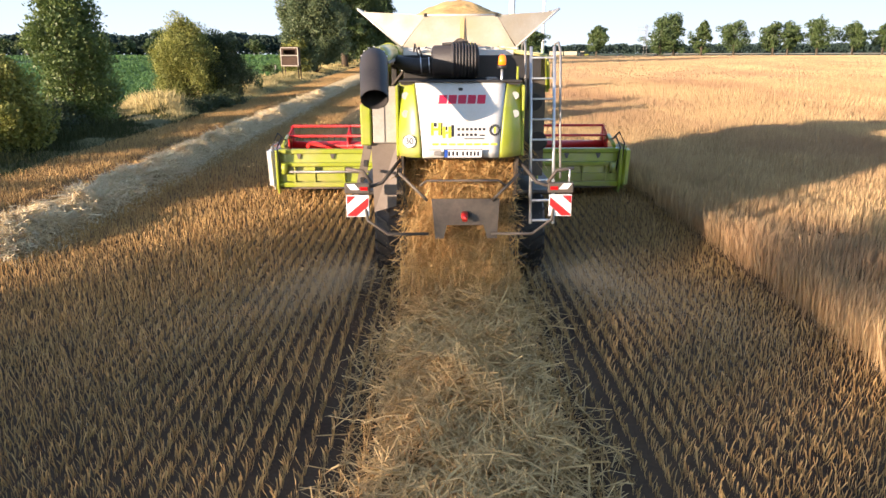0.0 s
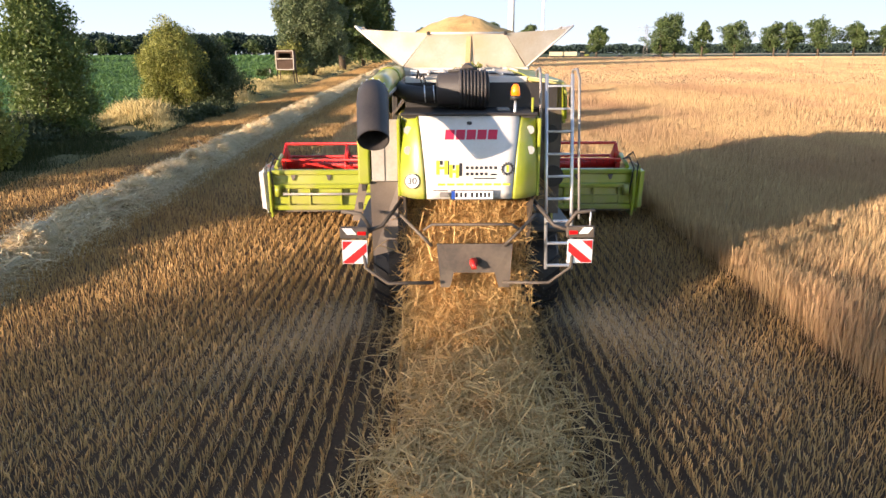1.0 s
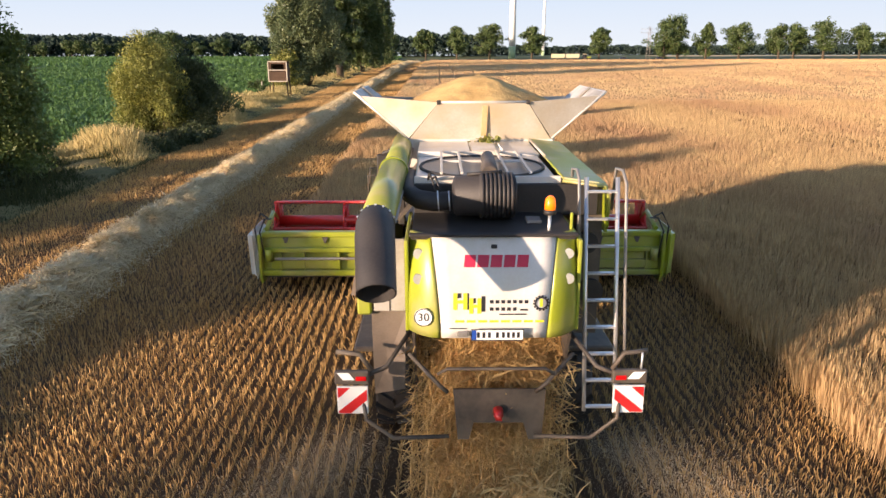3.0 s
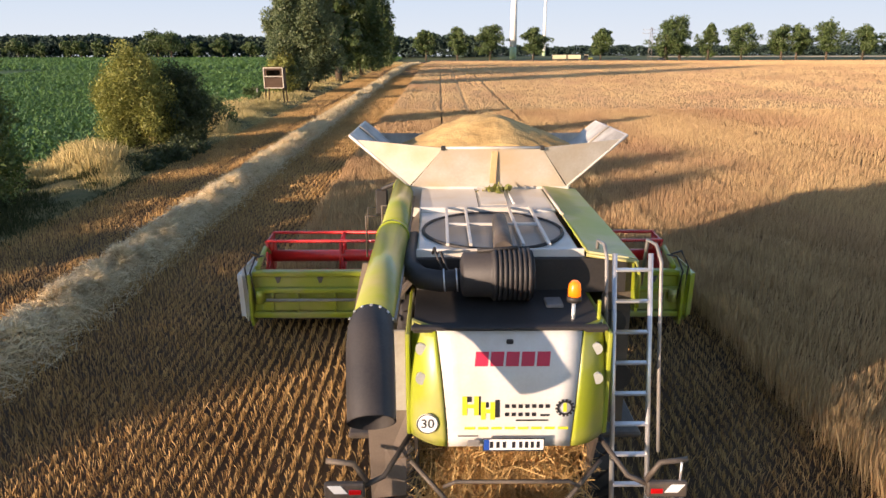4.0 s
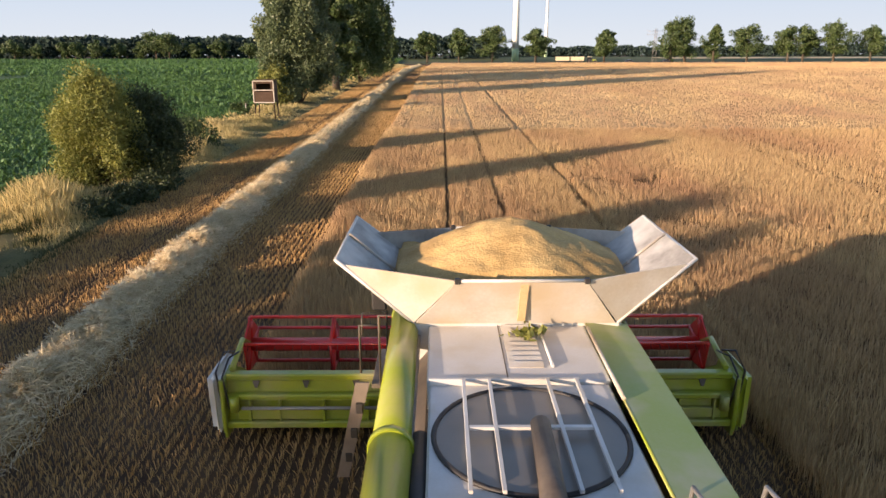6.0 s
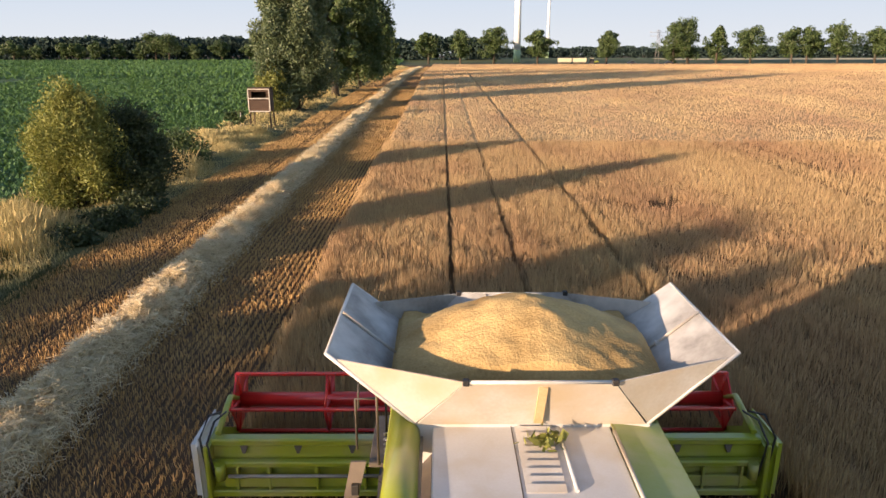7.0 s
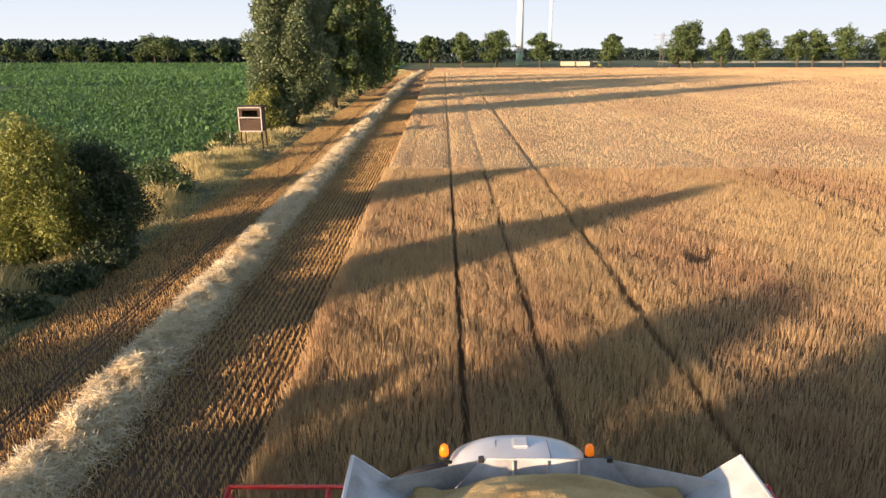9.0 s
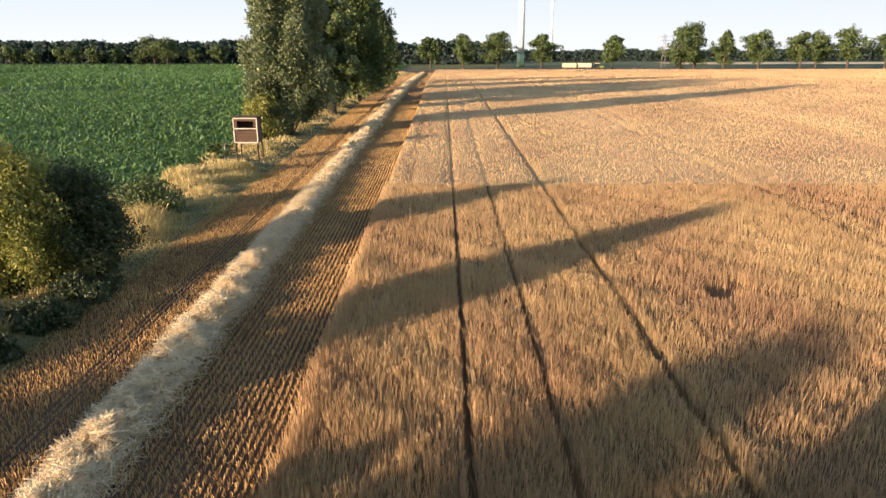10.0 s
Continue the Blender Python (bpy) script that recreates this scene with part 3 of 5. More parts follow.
shrub((-15.3, 24.6), 3.4, 1.8, LEAF_OLIVE, "yellowish green round shrub on the verge", 20000, 0.14, 5)
shrub((-16.4, 57.8), 2.0, 2.1, LEAF, "low green bramble bush in dry grass", 7000, 0.15, 6, 1.2)
tree((-17.3, 73.5), 2.2, 0.9, LEAF, "young staked tree beside the hide", "sapling", 0.5, 1200, 0.16, 7, 0.3)
shrub((-15.9, 91.0), 20, 4.5, LEAF_GREY, "tall dense grey-green tree at the field edge", 145000, 0.26, 8, name="tree")
shrub((-17.8, 88.0), 5.0, 2.2, LEAF_OLIVE, "olive shrub under the tall trees", 9000, 0.22, 9)
tree((-14.6, 110.0), 19, 3.8, LEAF, "tall tree with bare limbs at the field edge", "tree", 0.15, 22000, 0.42, 10, 0.6)
shrub((-17.2, 118.0), 19, 4.4, LEAF_GREY, "tall dense tree at the field edge", 50000, 0.42, 15, name="tree")
shrub((-13.6, 130.0), 19, 4.8, LEAF, "tall dark tree at the field edge", 45000, 0.42, 11, name="tree")
shrub((-13.6, 150.0), 18, 4.8, LEAF, "tall dark tree at the field edge", 30000, 0.46, 12, name="tree")
shrub((-13.4, 172.0), 13, 4.2, LEAF, "tree at the field edge", 14000, 0.5, 13, name="tree")
# out of view: sizes, lift and leaf counts set for their shadows on the field
HEDGE_CASTERS = ((-20.5, -1.6, 6.6, 2.5, 20), (-20.8, -4.0, 6.8, 2.2, 25), (-21, -8.0, 6.4, 2.8, 26), (-21, -11.5, 7.6, 3.0, 27), (-21, -15.5, 8.0, 3.2, 28), (-21.5, -20, 8.2, 3.4, 29), (-21.5, -26, 8.2, 3.6, 32), (-21.5, -33, 8.2, 4, 33),
         (-20.5, 8.2, 5.4, 2.0, 34), (-20.5, 11.8, 7.5, 2.5, 21), (-21.0, 15.9, 7.4, 2.7, 30))
for x, y, h, r_, s in HEDGE_CASTERS:
    shrub((x, y), h, r_, LEAF, "unseen green hedge tree placed to shade the field", 8000 if y > 5 else 1900 if y > -6 else 3000, 0.22, s, lift=2.4 if y < 5 else 3.1)
# weeds; the last three also stand for the shrub's shadow at the edge
for x, y, h, r_, s in ((-18.6, 26.5, 1.6, 2.0, 61), (-17.0, 30.6, 1.3, 1.7, 62), (-17.6, 22.5, 1.5, 1.9, 67), (-14.2, 40.6, 0.6, 1.0, 71), (-14.0, 43.2, 0.7, 1.2, 72), (-13.9, 45.6, 0.8, 1.2, 73)):
    shrub((x, y), h, r_, LEAF_DEEP_SHADE, "low dark green weeds and brambles, also standing for shade on the verge", 6000, 0.13, s, 1.2)
FAR = [(104, 338, 18, 5.5), (111, 340, 19, 5.5), (124, 340, 16, 4.2), (140, 341, 16, 6), (158, 340, 15, 5.5), (166, 342, 15, 5), (178, 338, 17, 6), (196, 340, 15, 5.5),
       (74, 339, 13.5, 4.2), (43, 341, 14.5, 5.2), (23, 340, 15.5, 5.4), (8, 342, 14.5, 4.3), (-6.5, 340, 13.5, 4.2), (212, 343, 15, 5)]
for k, (x, y, h, r_) in enumerate(FAR):
    tree((x, y), h * 1.2, r_ * 1.3, LEAF, "roadside tree far across the field", "tree", 0.12 if k < 3 else 0.26, 6000, 0.75, 40 + k, 0.6 if k != 2 else 1.7)
x = -236.0
k = 0
rr = random.Random(5)
while x < -94:
    h = rr.uniform(9, 12) if not -152 < x < -140 else 16
    tree((x, 388 + rr.uniform(-3, 3)), h, h * 0.48, LEAF, "roadside tree beyond the beet field", "tree", 0.3, 2600, 0.85, 80 + k, 0.5)
    x += rr.uniform(7, 14)
    k += 1


def woods(name, x0, x1, y, high, n, label):
    xs = rng.uniform(x0, x1, n)
    ys = y + rng.uniform(0, 30, n)
    top = high * (0.75 + 0.18 * lumps(xs, xs * 0, 0.05, 1) + 0.12 * lumps(xs, xs * 0, 0.3, 4))
    zs = gz(ys) + top * rng.uniform(0, 1, n) ** 0.6
    a = rng.normal(0, 1, (n, 3))
    a /= np.linalg.norm(a, axis=1)[:, None]
    b = np.cross(a, rng.normal(0, 1, (n, 3)))
    b /= np.linalg.norm(b, axis=1)[:, None]
    c = np.stack([xs, ys, zs], -1)
    L = rng.uniform(1.0, 2.6, n)[:, None]
    V = np.stack([c - a * L * 0.5, c + b * L * 0.4, c + a * L * 0.5, c - b * L * 0.4], 1).reshape(-1, 3)
    tagged(new(name, npmesh(name, V, np.arange(n * 4).reshape(n, 4), WOODS)), label, "woods", kind="stuff")


woods("far_woods_left", -460, 32, 402, 15.0, 50000, "dark far woods behind the fields")
woods("far_woods_right", 20, 620, 640, 12.5, 40000, "hazy far woods behind the road")

# ---- far things ----
# pale evening sky behind everything
HAZE = bpy.data.materials.new("pale_blue_sky")
HAZE.use_nodes = True
hn, hl = HAZE.node_tree.nodes, HAZE.node_tree.links
hn.remove(hn["Principled BSDF"])
where, split, climb, blend_, shine = [hn.new("ShaderNode" + k) for k in ("TexCoord", "SeparateXYZ", "MapRange", "Mix", "Emission")]
blend_.data_type = "RGBA"
hl.new(where.outputs["Object"], split.inputs[0])
hl.new(split.outputs["Z"], climb.inputs[0])
climb.inputs[1].default_value, climb.inputs[2].default_value = 0, 900
hl.new(climb.outputs[0], blend_.inputs[0])
blend_.inputs[6].default_value, blend_.inputs[7].default_value = (0.243, 0.283, 0.290, 1), (0.11, 0.20, 0.29, 1)
hl.new(blend_.outputs[2], shine.inputs[0])
hl.new(shine.outputs[0], hn["Material Output"].inputs[0])
ang = np.radians(np.arange(-70, 71, 5))
arc = np.stack([4200 * np.sin(ang), 4200 * np.cos(ang), 0 * ang], -1)
i = np.arange(len(ang) - 1)
tagged(new("backdrop", npmesh("backdrop", np.concatenate([arc + (0, 0, -200), arc + (0, 0, 900)]), np.stack([i, i + 1, i + 1 + len(ang), i + len(ang)], -1), HAZE)), "pale blue evening sky above the horizon", "sky", kind="structure")



def turbine(place, r0, label):
    t = tagged(new("wind_turbine"), label, "wind turbine")
    t.location = (place[0], place[1], float(gz(place[1])))
    part("tower", tube([(0, 0, 6), (0, 0, 30), (0, 0, 95)], [r0 * 0.97, r0 * 0.85, r0 * 0.5], sides=20), CONCRETE, t)
    part("tower_foot", tube([(0, 0, -0.5), (0, 0, 6)], [r0, r0 * 0.97], sides=20), TOWER_GREEN, t)
    part("nacelle", box((-2, -3, 95), (2, 7, 99), 0.8), CONCRETE, t)
    for k in range(3):
        a = radians(20 + 120 * k)
        tip = Vector((math.sin(a), 0, math.cos(a)))
        side = Vector((math.cos(a), 0, -math.sin(a)))
        c = Vector((0, -4, 97))
        part("blade", slab([c - side * 0.9, c + side * 0.9, c + tip * 12 + side * 1.6, c + tip * 38 + side * 0.2, c + tip * 38 - side * 0.2, c + tip * 12 - side * 0.9], 0.5), CONCRETE, t)
    return t


turbine((36.5, 368), 1.75, "white wind turbine with green tower foot")
turbine((91.5, 640), 1.45, "distant white wind turbine")


def trailer(x, y):
    t = tagged(new("farm_trailer"), "cream coloured grain trailer parked by the road", "trailer", "parked grain trailers")
    t.location = (x, y, float(gz(y)))
    part("body", box((-2.8, -1.2, 1.2), (2.8, 1.2, 2.9), 0.05), CREAM, t)
    for k in range(6):
        for wy in (-1.24, 1.24):
            part("stanchion", box((-2.8 + k * 1.12 - 0.05, wy - 0.045, 1.2), (-2.8 + k * 1.12 + 0.05, wy + 0.045, 2.9), 0.01), CREAM, t)
    part("chassis", box((-2.7, -0.5, 0.8), (2.7, 0.5, 1.15), 0.03), DARK, t)
    for wx in (-1.8, 1.8):
        for wy in (-1, 1):
            part("wheel", tube([(wx, wy - 0.2, 0.5), (wx, wy + 0.2, 0.5)], 0.5, sides=16), RUBBER, t)


trailer(53.5, 330)
trailer(60.0, 330)


def tractor(x, y):
    t = tagged(new("tractor"), "yellowish green tractor before the trailers", "tractor")
    t.location = (x, y, float(gz(y)))
    part("bonnet", box((0, -0.5, 0.9), (2.2, 0.5, 1.7), 0.12, seg=2), LIME, t)
    part("cab", box((-1.6, -0.8, 1.0), (0, 0.8, 2.7), 0.15, seg=2), GLASS_DARK, t)
    part("roof", box((-1.7, -0.9, 2.7), (0.1, 0.9, 2.9), 0.06), CREAM, t)
    for wx, r in ((-0.9, 0.9), (1.6, 0.65)):
        for wy in (-0.9, 0.9):
            part("wheel", tube([(wx, wy - 0.25, r), (wx, wy + 0.25, r)], r, sides=18), RUBBER, t)


tractor(66.5, 331)


def car(x, y, material, label):
    t = tagged(new("car"), label, "car")
    t.location = (x, y, float(gz(y)))
    part("body", box((-2.1, -0.85, 0.35), (2.1, 0.85, 0.95), 0.15, seg=2), material, t)
    c = box((-1.2, -0.75, 0.9), (1.3, 0.75, 1.5), 0.0)
    for v in c.verts:
        if v.co.z > 1.2:
            v.co.x *= 0.72
    part("cabin", c, GLASS_DARK, t)
    for wx in (-1.3, 1.3):
        for wy in (-0.8, 0.8):
            part("wheel", tube([(wx, wy - 0.1, 0.33), (wx, wy + 0.1, 0.33)], 0.33, sides=14), RUBBER, t)


car(84, 334, CAR_DARK, "dark car parked on the far road")
car(101, 335, CAR_DARK, "dark estate car parked on the far road")


def pylon(x, y):
    t = tagged(new("power_pole"), "steel power pole with two cross arms", "power pole")
    t.location = (x, y, float(gz(y)))
    b = bmesh.new()
    for sx in (-1, 1):
        for sy in (-0.6, 0.6):
            tube([(sx * 0.9, sy, 0), (sx * 0.35, sy * 0.5, 15)], 0.07, b, 6)
    for k in range(7):
        z = k * 2.1
        w0, w1 = 0.9 - 0.55 * z / 17, 0.9 - 0.55 * (z + 2.1) / 17
        tube([(-w0, -0.4, z), (w1, -0.4, z + 2.1)], 0.06, b, 5)
    part("mast", b, GREY, t)
    for z in (12.2, 13.8):
        part("cross_arm", tube([(-4.2, 0, z), (4.2, 0, z)], 0.07, sides=6), GREY, t)
        for k in range(4):
            part("insulator", tube([(-3.9 + 2.6 * k, 0, z), (-3.9 + 2.6 * k, 0, z + 0.6)], 0.07, sides=6), GREY, t)


pylon(100, 350)
tagged(new("road", npmesh("road", [(-400, 343, -3.2), (500, 343, -3.2), (500, 349, -3.2), (-400, 349, -3.2)], [(0, 1, 2, 3)], mat("asphalt", (0.05, 0.05, 0.05), (0.08, 0.08, 0.08), 0.9))),
       "narrow asphalt road lined with trees", "road", kind="structure")
MEADOW = mat("far_meadow_grass", (0.05, 0.075, 0.022), (0.13, 0.14, 0.05), 0.9, scale=0.02, fine=0.4)
sheet("far_meadow", np.arange(-700, 700, 40.0), np.concatenate([[327.0, 340], np.arange(355.0, 690, 15)]), lambda X, Y: 0.05 + 0 * X, MEADOW, "green fields beyond the road", "ground")
sheet("far_stubble_field", np.arange(120, 700, 40.0), np.arange(396.0, 432, 8), lambda X, Y: 0.25 + 0 * X, mat("pale_far_stubble", (0.50, 0.38, 0.20), (0.66, 0.52, 0.30), 0.9, scale=0.03, fine=0.5), "pale stubble field beyond the road", "ground")


def hide(x, y):
    """The raised hunting box: brown boards in a pale frame on legs."""
    t = tagged(new("hunting_hide"), "brown boarded raised hunting box with pale battens", "hunting hide")
    t.location = (x, y, 0)
    for k in range(8):
        z = 1.62 + k * 0.225
        if k in (4, 5, 6):
            part("board", box((-0.86, -0.7, z), (-0.62, -0.66, z + 0.21), 0.005), WOOD, t)
            part("board", box((0.62, -0.7, z), (0.86, -0.66, z + 0.21), 0.005), WOOD, t)
        else:
            part("board", box((-0.86, -0.7, z), (0.86, -0.66, z + 0.21), 0.005), WOOD, t)
    for s in (-0.86, 0.82):
        part("side_wall", box((s, -0.655, 1.62), (s + 0.04, 0.75, 3.4), 0.005), WOOD, t)
    part("back_wall", box((-0.81, 0.71, 1.62), (0.81, 0.75, 3.4), 0.005), WOOD, t)
    part("floor_panel", box((-0.86, -0.7, 1.55), (0.86, 0.75, 1.61), 0.005), WOOD, t)
    part("roof", slab([(-0.92, -0.8, 3.51), (0.97, -0.8, 3.51), (0.97, 0.85, 3.45), (-0.92, 0.85, 3.45)], 0.04), WOOD, t)
    for lo, hi in (((-0.92, -0.75, 1.55), (-0.84, -0.71, 3.45)), ((0.84, -0.75, 1.55), (0.92, -0.71, 3.45)), ((-0.92, -0.75, 1.55), (0.92, -0.71, 1.63)), ((-0.92, -0.75, 2.6), (0.92, -0.71, 2.68)), ((-0.92, -0.75, 3.37), (0.92, -0.71, 3.45))):
        part("batten", box(lo, hi, 0.005), WOOD_PALE, t)
    for sx in (-0.8, 0.8):
        for sy in (-0.6, 0.65):
            part("leg", tube([(sx * 1.1, sy * 1.1, -0.05), (sx, sy, 1.6)], 0.06, sides=8), WOOD, t)


hide(-15.75, 75.6)
part("stake", tube([(-17.0, 73.2, -0.05), (-16.9, 73.2, 1.7)], 0.04, sides=7), WOOD_PALE, None)
tagged(bpy.data.objects["stake"], "pale wooden stake beside the young tree", "stake")

# ---- the combine harvester: x right, y ahead from its tail, z up ----
H = tagged(new("combine_harvester"), "lime green and white combine harvester cutting wheat", "harvester")
H.location = (0.31, 9.5, 0)


def hood_y(z):
    """How far ahead of the tail the rear hood lies at height z."""
    s = (z - 2.4) / 1.0
    return 0.02 + 0.05 * s + 0.2 * s ** 3 + 0.03 * (1 - s) ** 6


def hood_panel(x0b, x1b, x0t, x1t, thick=0.05, curl=0.0):
    """A curved panel of the rear hood between two slanting edges."""
    bm = bmesh.new()
    n, m = 12, 8
    grid = []
    for j in range(n + 1):
        z = 2.39 + 1.02 * j / n
        s = j / n
        a, b = x0b + (x0t - x0b) * s ** 1.5, x1b + (x1t - x1b) * s ** 1.5
        row = []
        for i in range(m + 1):
            x = a + (b - a) * i / m
            y = hood_y(z) + 0.22 * max(0, (abs(x + 0.03) - 0.55) / 0.32) ** 2 * curl
            row.append((bm.verts.new((x, y, z)), bm.verts.new((x, y + thick, z))))
        grid.append(row)
    for j in range(n):
        for i in range(m):
            for k in (0, 1):
                f = bm.faces.new((grid[j][i][k], grid[j][i + 1][k], grid[j + 1][i + 1][k], grid[j + 1][i][k]))
                f.smooth = True
    edge = [grid[0][i] for i in range(m + 1)] + [grid[j][m] for j in range(1, n + 1)] + [grid[n][i] for i in range(m - 1, -1, -1)] + [grid[j][0] for j in range(n - 1, 0, -1)]
    for p, q in zip(edge, edge[1:] + edge[:1]):
        bm.faces.new((p[0], q[0], q[1], p[1]))
    return bm


hood = part("rear_hood", hood_panel(-0.56, 0.50, -0.66, 0.60), WHITE, H, "white curved rear hood")
for s, lab in ((-1, "left"), (1, "right")):
    pan = part("hood_side", hood_panel(*((-0.90, -0.57, -0.88, -0.67) if s < 0 else (0.51, 0.84, 0.61, 0.82)), curl=1.0), LIME, H, "lime green hood side panel")
    for z in (2.98, 3.22):
        x = (-0.77 if s < 0 else 0.71) + (0.02 * s)
        y = hood_y(z) + 0.22 * max(0, (abs(x + 0.03) - 0.55) / 0.32) ** 2
        part("lamp", tube([(x, y - 0.02, z), (x, y + 0.05, z)], 0.052, sides=16), LENS, pan, "round clear work lamp")
    part("hood_flank", box((-0.93, 0.26, 2.38) if s < 0 else (0.83, 0.26, 2.38), (-0.89, 1.5, 3.36) if s < 0 else (0.87, 1.5, 3.36), 0.01), LIME, H)


def decal(name, quads, material, parent, label=""):
    """Thin printed shapes lying on the hood: each x0, x1, z0, z1 and a slant."""
    for x0, x1, z0, z1, sl in quads:
        bm = bmesh.new()
        n = 3
        prev = None
        for k in range(n + 1):
            z = z0 + (z1 - z0) * k / n
            y = hood_y(z) - 0.004
            cur = (bm.verts.new((x0 + sl * k / n, y, z)), bm.verts.new((x1 + sl * k / n, y, z)))
            if prev:
                bm.faces.new((prev[0], prev[1], cur[1], cur[0]))
            prev = cur
        part(name, bm, material, parent, label)


# maker's mark as five plain red shapes
mark = []
for k in range(5):
    x = -0.335 + k * 0.132
    mark += [(x, x + 0.112, 3.12, 3.235, 0.014)]
decal("maker_mark", mark, PRINT_RED, hood, "red maker's mark of plain shapes")
decal("firm_mark", [(-0.44, -0.40, 2.70, 2.87, 0), (-0.34, -0.30, 2.70, 2.87, 0), (-0.398, -0.342, 2.765, 2.80, 0), (-0.28, -0.24, 2.66, 2.82, 0), (-0.20, -0.16, 2.66, 2.82, 0), (-0.238, -0.202, 2.72, 2.755, 0)], PRINT_YELLOW, hood, "yellow block mark")
decal("firm_mark_shade", [(-0.298, -0.283, 2.70, 2.87, 0), (-0.398, -0.36, 2.82, 2.87, 0), (-0.158, -0.12, 2.68, 2.84, 0.0), (-0.236, -0.215, 2.77, 2.82, 0)], PRINT_BLACK, hood)
bars = []
for k in range(7):
    bars.append((-0.075 + k * 0.058, -0.038 + k * 0.058, 2.765, 2.80, 0))
for k in range(5):
    bars.append((-0.075 + k * 0.058, -0.038 + k * 0.058, 2.69, 2.725, 0))
bars += [(0.23, 0.31, 2.69, 2.71, 0), (0.02, 0.30, 2.645, 2.66, 0), (-0.48, -0.30, 2.495, 2.506, 0)]
decal("lettering_bar", bars, PRINT_BLACK, hood, "dark unreadable lettering bars")
decal("address_bar", [(-0.42 + k * 0.115, -0.42 + k * 0.115 + 0.09, 2.565, 2.59, 0) for k in range(8)], PRINT_YELLOW, hood, "yellow unreadable lettering bars")
bm = bmesh.new()
for k in range(14):
    a, b = 2 * math.pi * k / 14, 2 * math.pi * (k + 0.6) / 14
    pts = [(0.44 + r * math.sin(t), hood_y(2.77) - 0.012, 2.77 + r * math.cos(t)) for r, t in ((0.068, a), (0.085, a), (0.085, b), (0.068, b))]
    bm.faces.new([bm.verts.new(p) for p in pts])
for k in range(24):
    a, b = 2 * math.pi * k / 24, 2 * math.pi * (k + 1) / 24
    pts = [(0.44 + r * math.sin(t), hood_y(2.77) - 0.012, 2.77 + r * math.cos(t)) for r, t in ((0.052, a), (0.068, a), (0.068, b), (0.052, b))]
    bm.faces.new([bm.verts.new(p) for p in pts])
part("cog_badge", bm, PRINT_BLACK, hood, "black cog shaped badge")
decal("cog_ear", [(0.425, 0.455, 2.73, 2.81, 0)], PRINT_YELLOW, hood)
# number plate with bars for its characters
plate = part("number_plate", box((-0.26, -0.035, 2.405), (0.26, -0.015, 2.515), 0.004), REFLECT_WHITE, H, "white number plate with a blue end")
part("plate_edge", tube([(-0.262, -0.036, 2.402), (0.262, -0.036, 2.402), (0.262, -0.036, 2.518), (-0.262, -0.036, 2.518), (-0.262, -0.036, 2.402)], 0.006, sides=5), PRINT_BLACK, plate)
part("plate_blue", box((-0.255, -0.038, 2.41), (-0.21, -0.034, 2.51), 0), PRINT_BLUE, plate)
for x in (-0.19, -0.135, -0.08, 0.0, 0.06, 0.11, 0.16, 0.21):
    part("plate_bar", box((x - 0.014, -0.0385, 2.43), (x + 0.014, -0.0355, 2.49), 0), PRINT_BLACK, plate)
part("camera_eye", box((-0.06, hood_y(3.31) - 0.02, 3.29), (0.0, hood_y(3.31) + 0.01, 3.33), 0.008), BLACK, hood, "small black reversing camera")
part("wing_mark", box((-0.40, -0.02, 2.43), (-0.29, -0.005, 2.49), 0.01), GREY, hood)
# speed disc
disc_y = hood_y(2.62) - 0.002
sd = part("speed_disc", tube([(-0.74, disc_y, 2.62), (-0.74, disc_y + 0.01, 2.62)], 0.095, sides=28), REFLECT_WHITE, H, "round white speed sign with black rim")
ring = [(-0.74 + 0.09 * math.cos(2 * math.pi * k / 28), disc_y - 0.003, 2.62 + 0.09 * math.sin(2 * math.pi * k / 28)) for k in range(29)]
part("rim_line", tube(ring, 0.004, sides=5), PRINT_BLACK, sd)
fc = bpy.data.curves.new("digits", "FONT")
fc.body, fc.size, fc.align_x, fc.align_y, fc.extrude = "30", 0.12, "CENTER", "CENTER", 0.001
tmp = bpy.data.objects.new("digits", fc)
scene.collection.objects.link(tmp)
dm = bpy.data.meshes.new_from_object(tmp)
bpy.data.objects.remove(tmp)
dm.materials.clear()
dm.materials.append(PRINT_BLACK)
dg = new("digits", dm)
dg.parent = sd
dg.matrix_basis = pose(-0.74, disc_y - 0.004, 2.62, 90, 0, 0)

# chassis and sides
BROWN = mat("brown_grey_steel", (0.12, 0.092, 0.07), (0.19, 0.15, 0.12), 0.6)
FLANK = mat("dusty_grey_panel", (0.40, 0.38, 0.34), (0.28, 0.25, 0.21), 0.5, scale=2.5, fine=30)
part("chassis", box((-0.75, 1.6, 0.9), (0.75, 7.2, 1.5), 0.05), DARK, H)
part("straw_walker_housing", box((-0.80, 0.9, 1.5), (0.76, 7.0, 3.3), 0.05), DARK, H)
for s in (-1, 1):
    xo = -1.28 if s < 0 else 1.22
    part("side_panel", box((min(xo, xo + 0.06 * s), 1.55, 1.7), (max(xo, xo + 0.06 * s), 4.0, 3.42), 0.03), LIME if s > 0 else FLANK, H, "large hinged side cover")
    part("side_panel", box((min(xo, xo + 0.06 * s), 4.05, 1.6), (max(xo, xo + 0.06 * s), 6.5, 3.55), 0.03), LIME, H, "large lime side cover")
    part("straw_hood_cheek", slab([(s * 0.82 - 0.03, 0.25, 2.38), (s * 0.82 - 0.03, 1.6, 2.38), (s * 0.82 - 0.03, 1.6, 1.3), (s * 0.82 - 0.03, 0.75, 1.3)], 0.03), DARK, H)
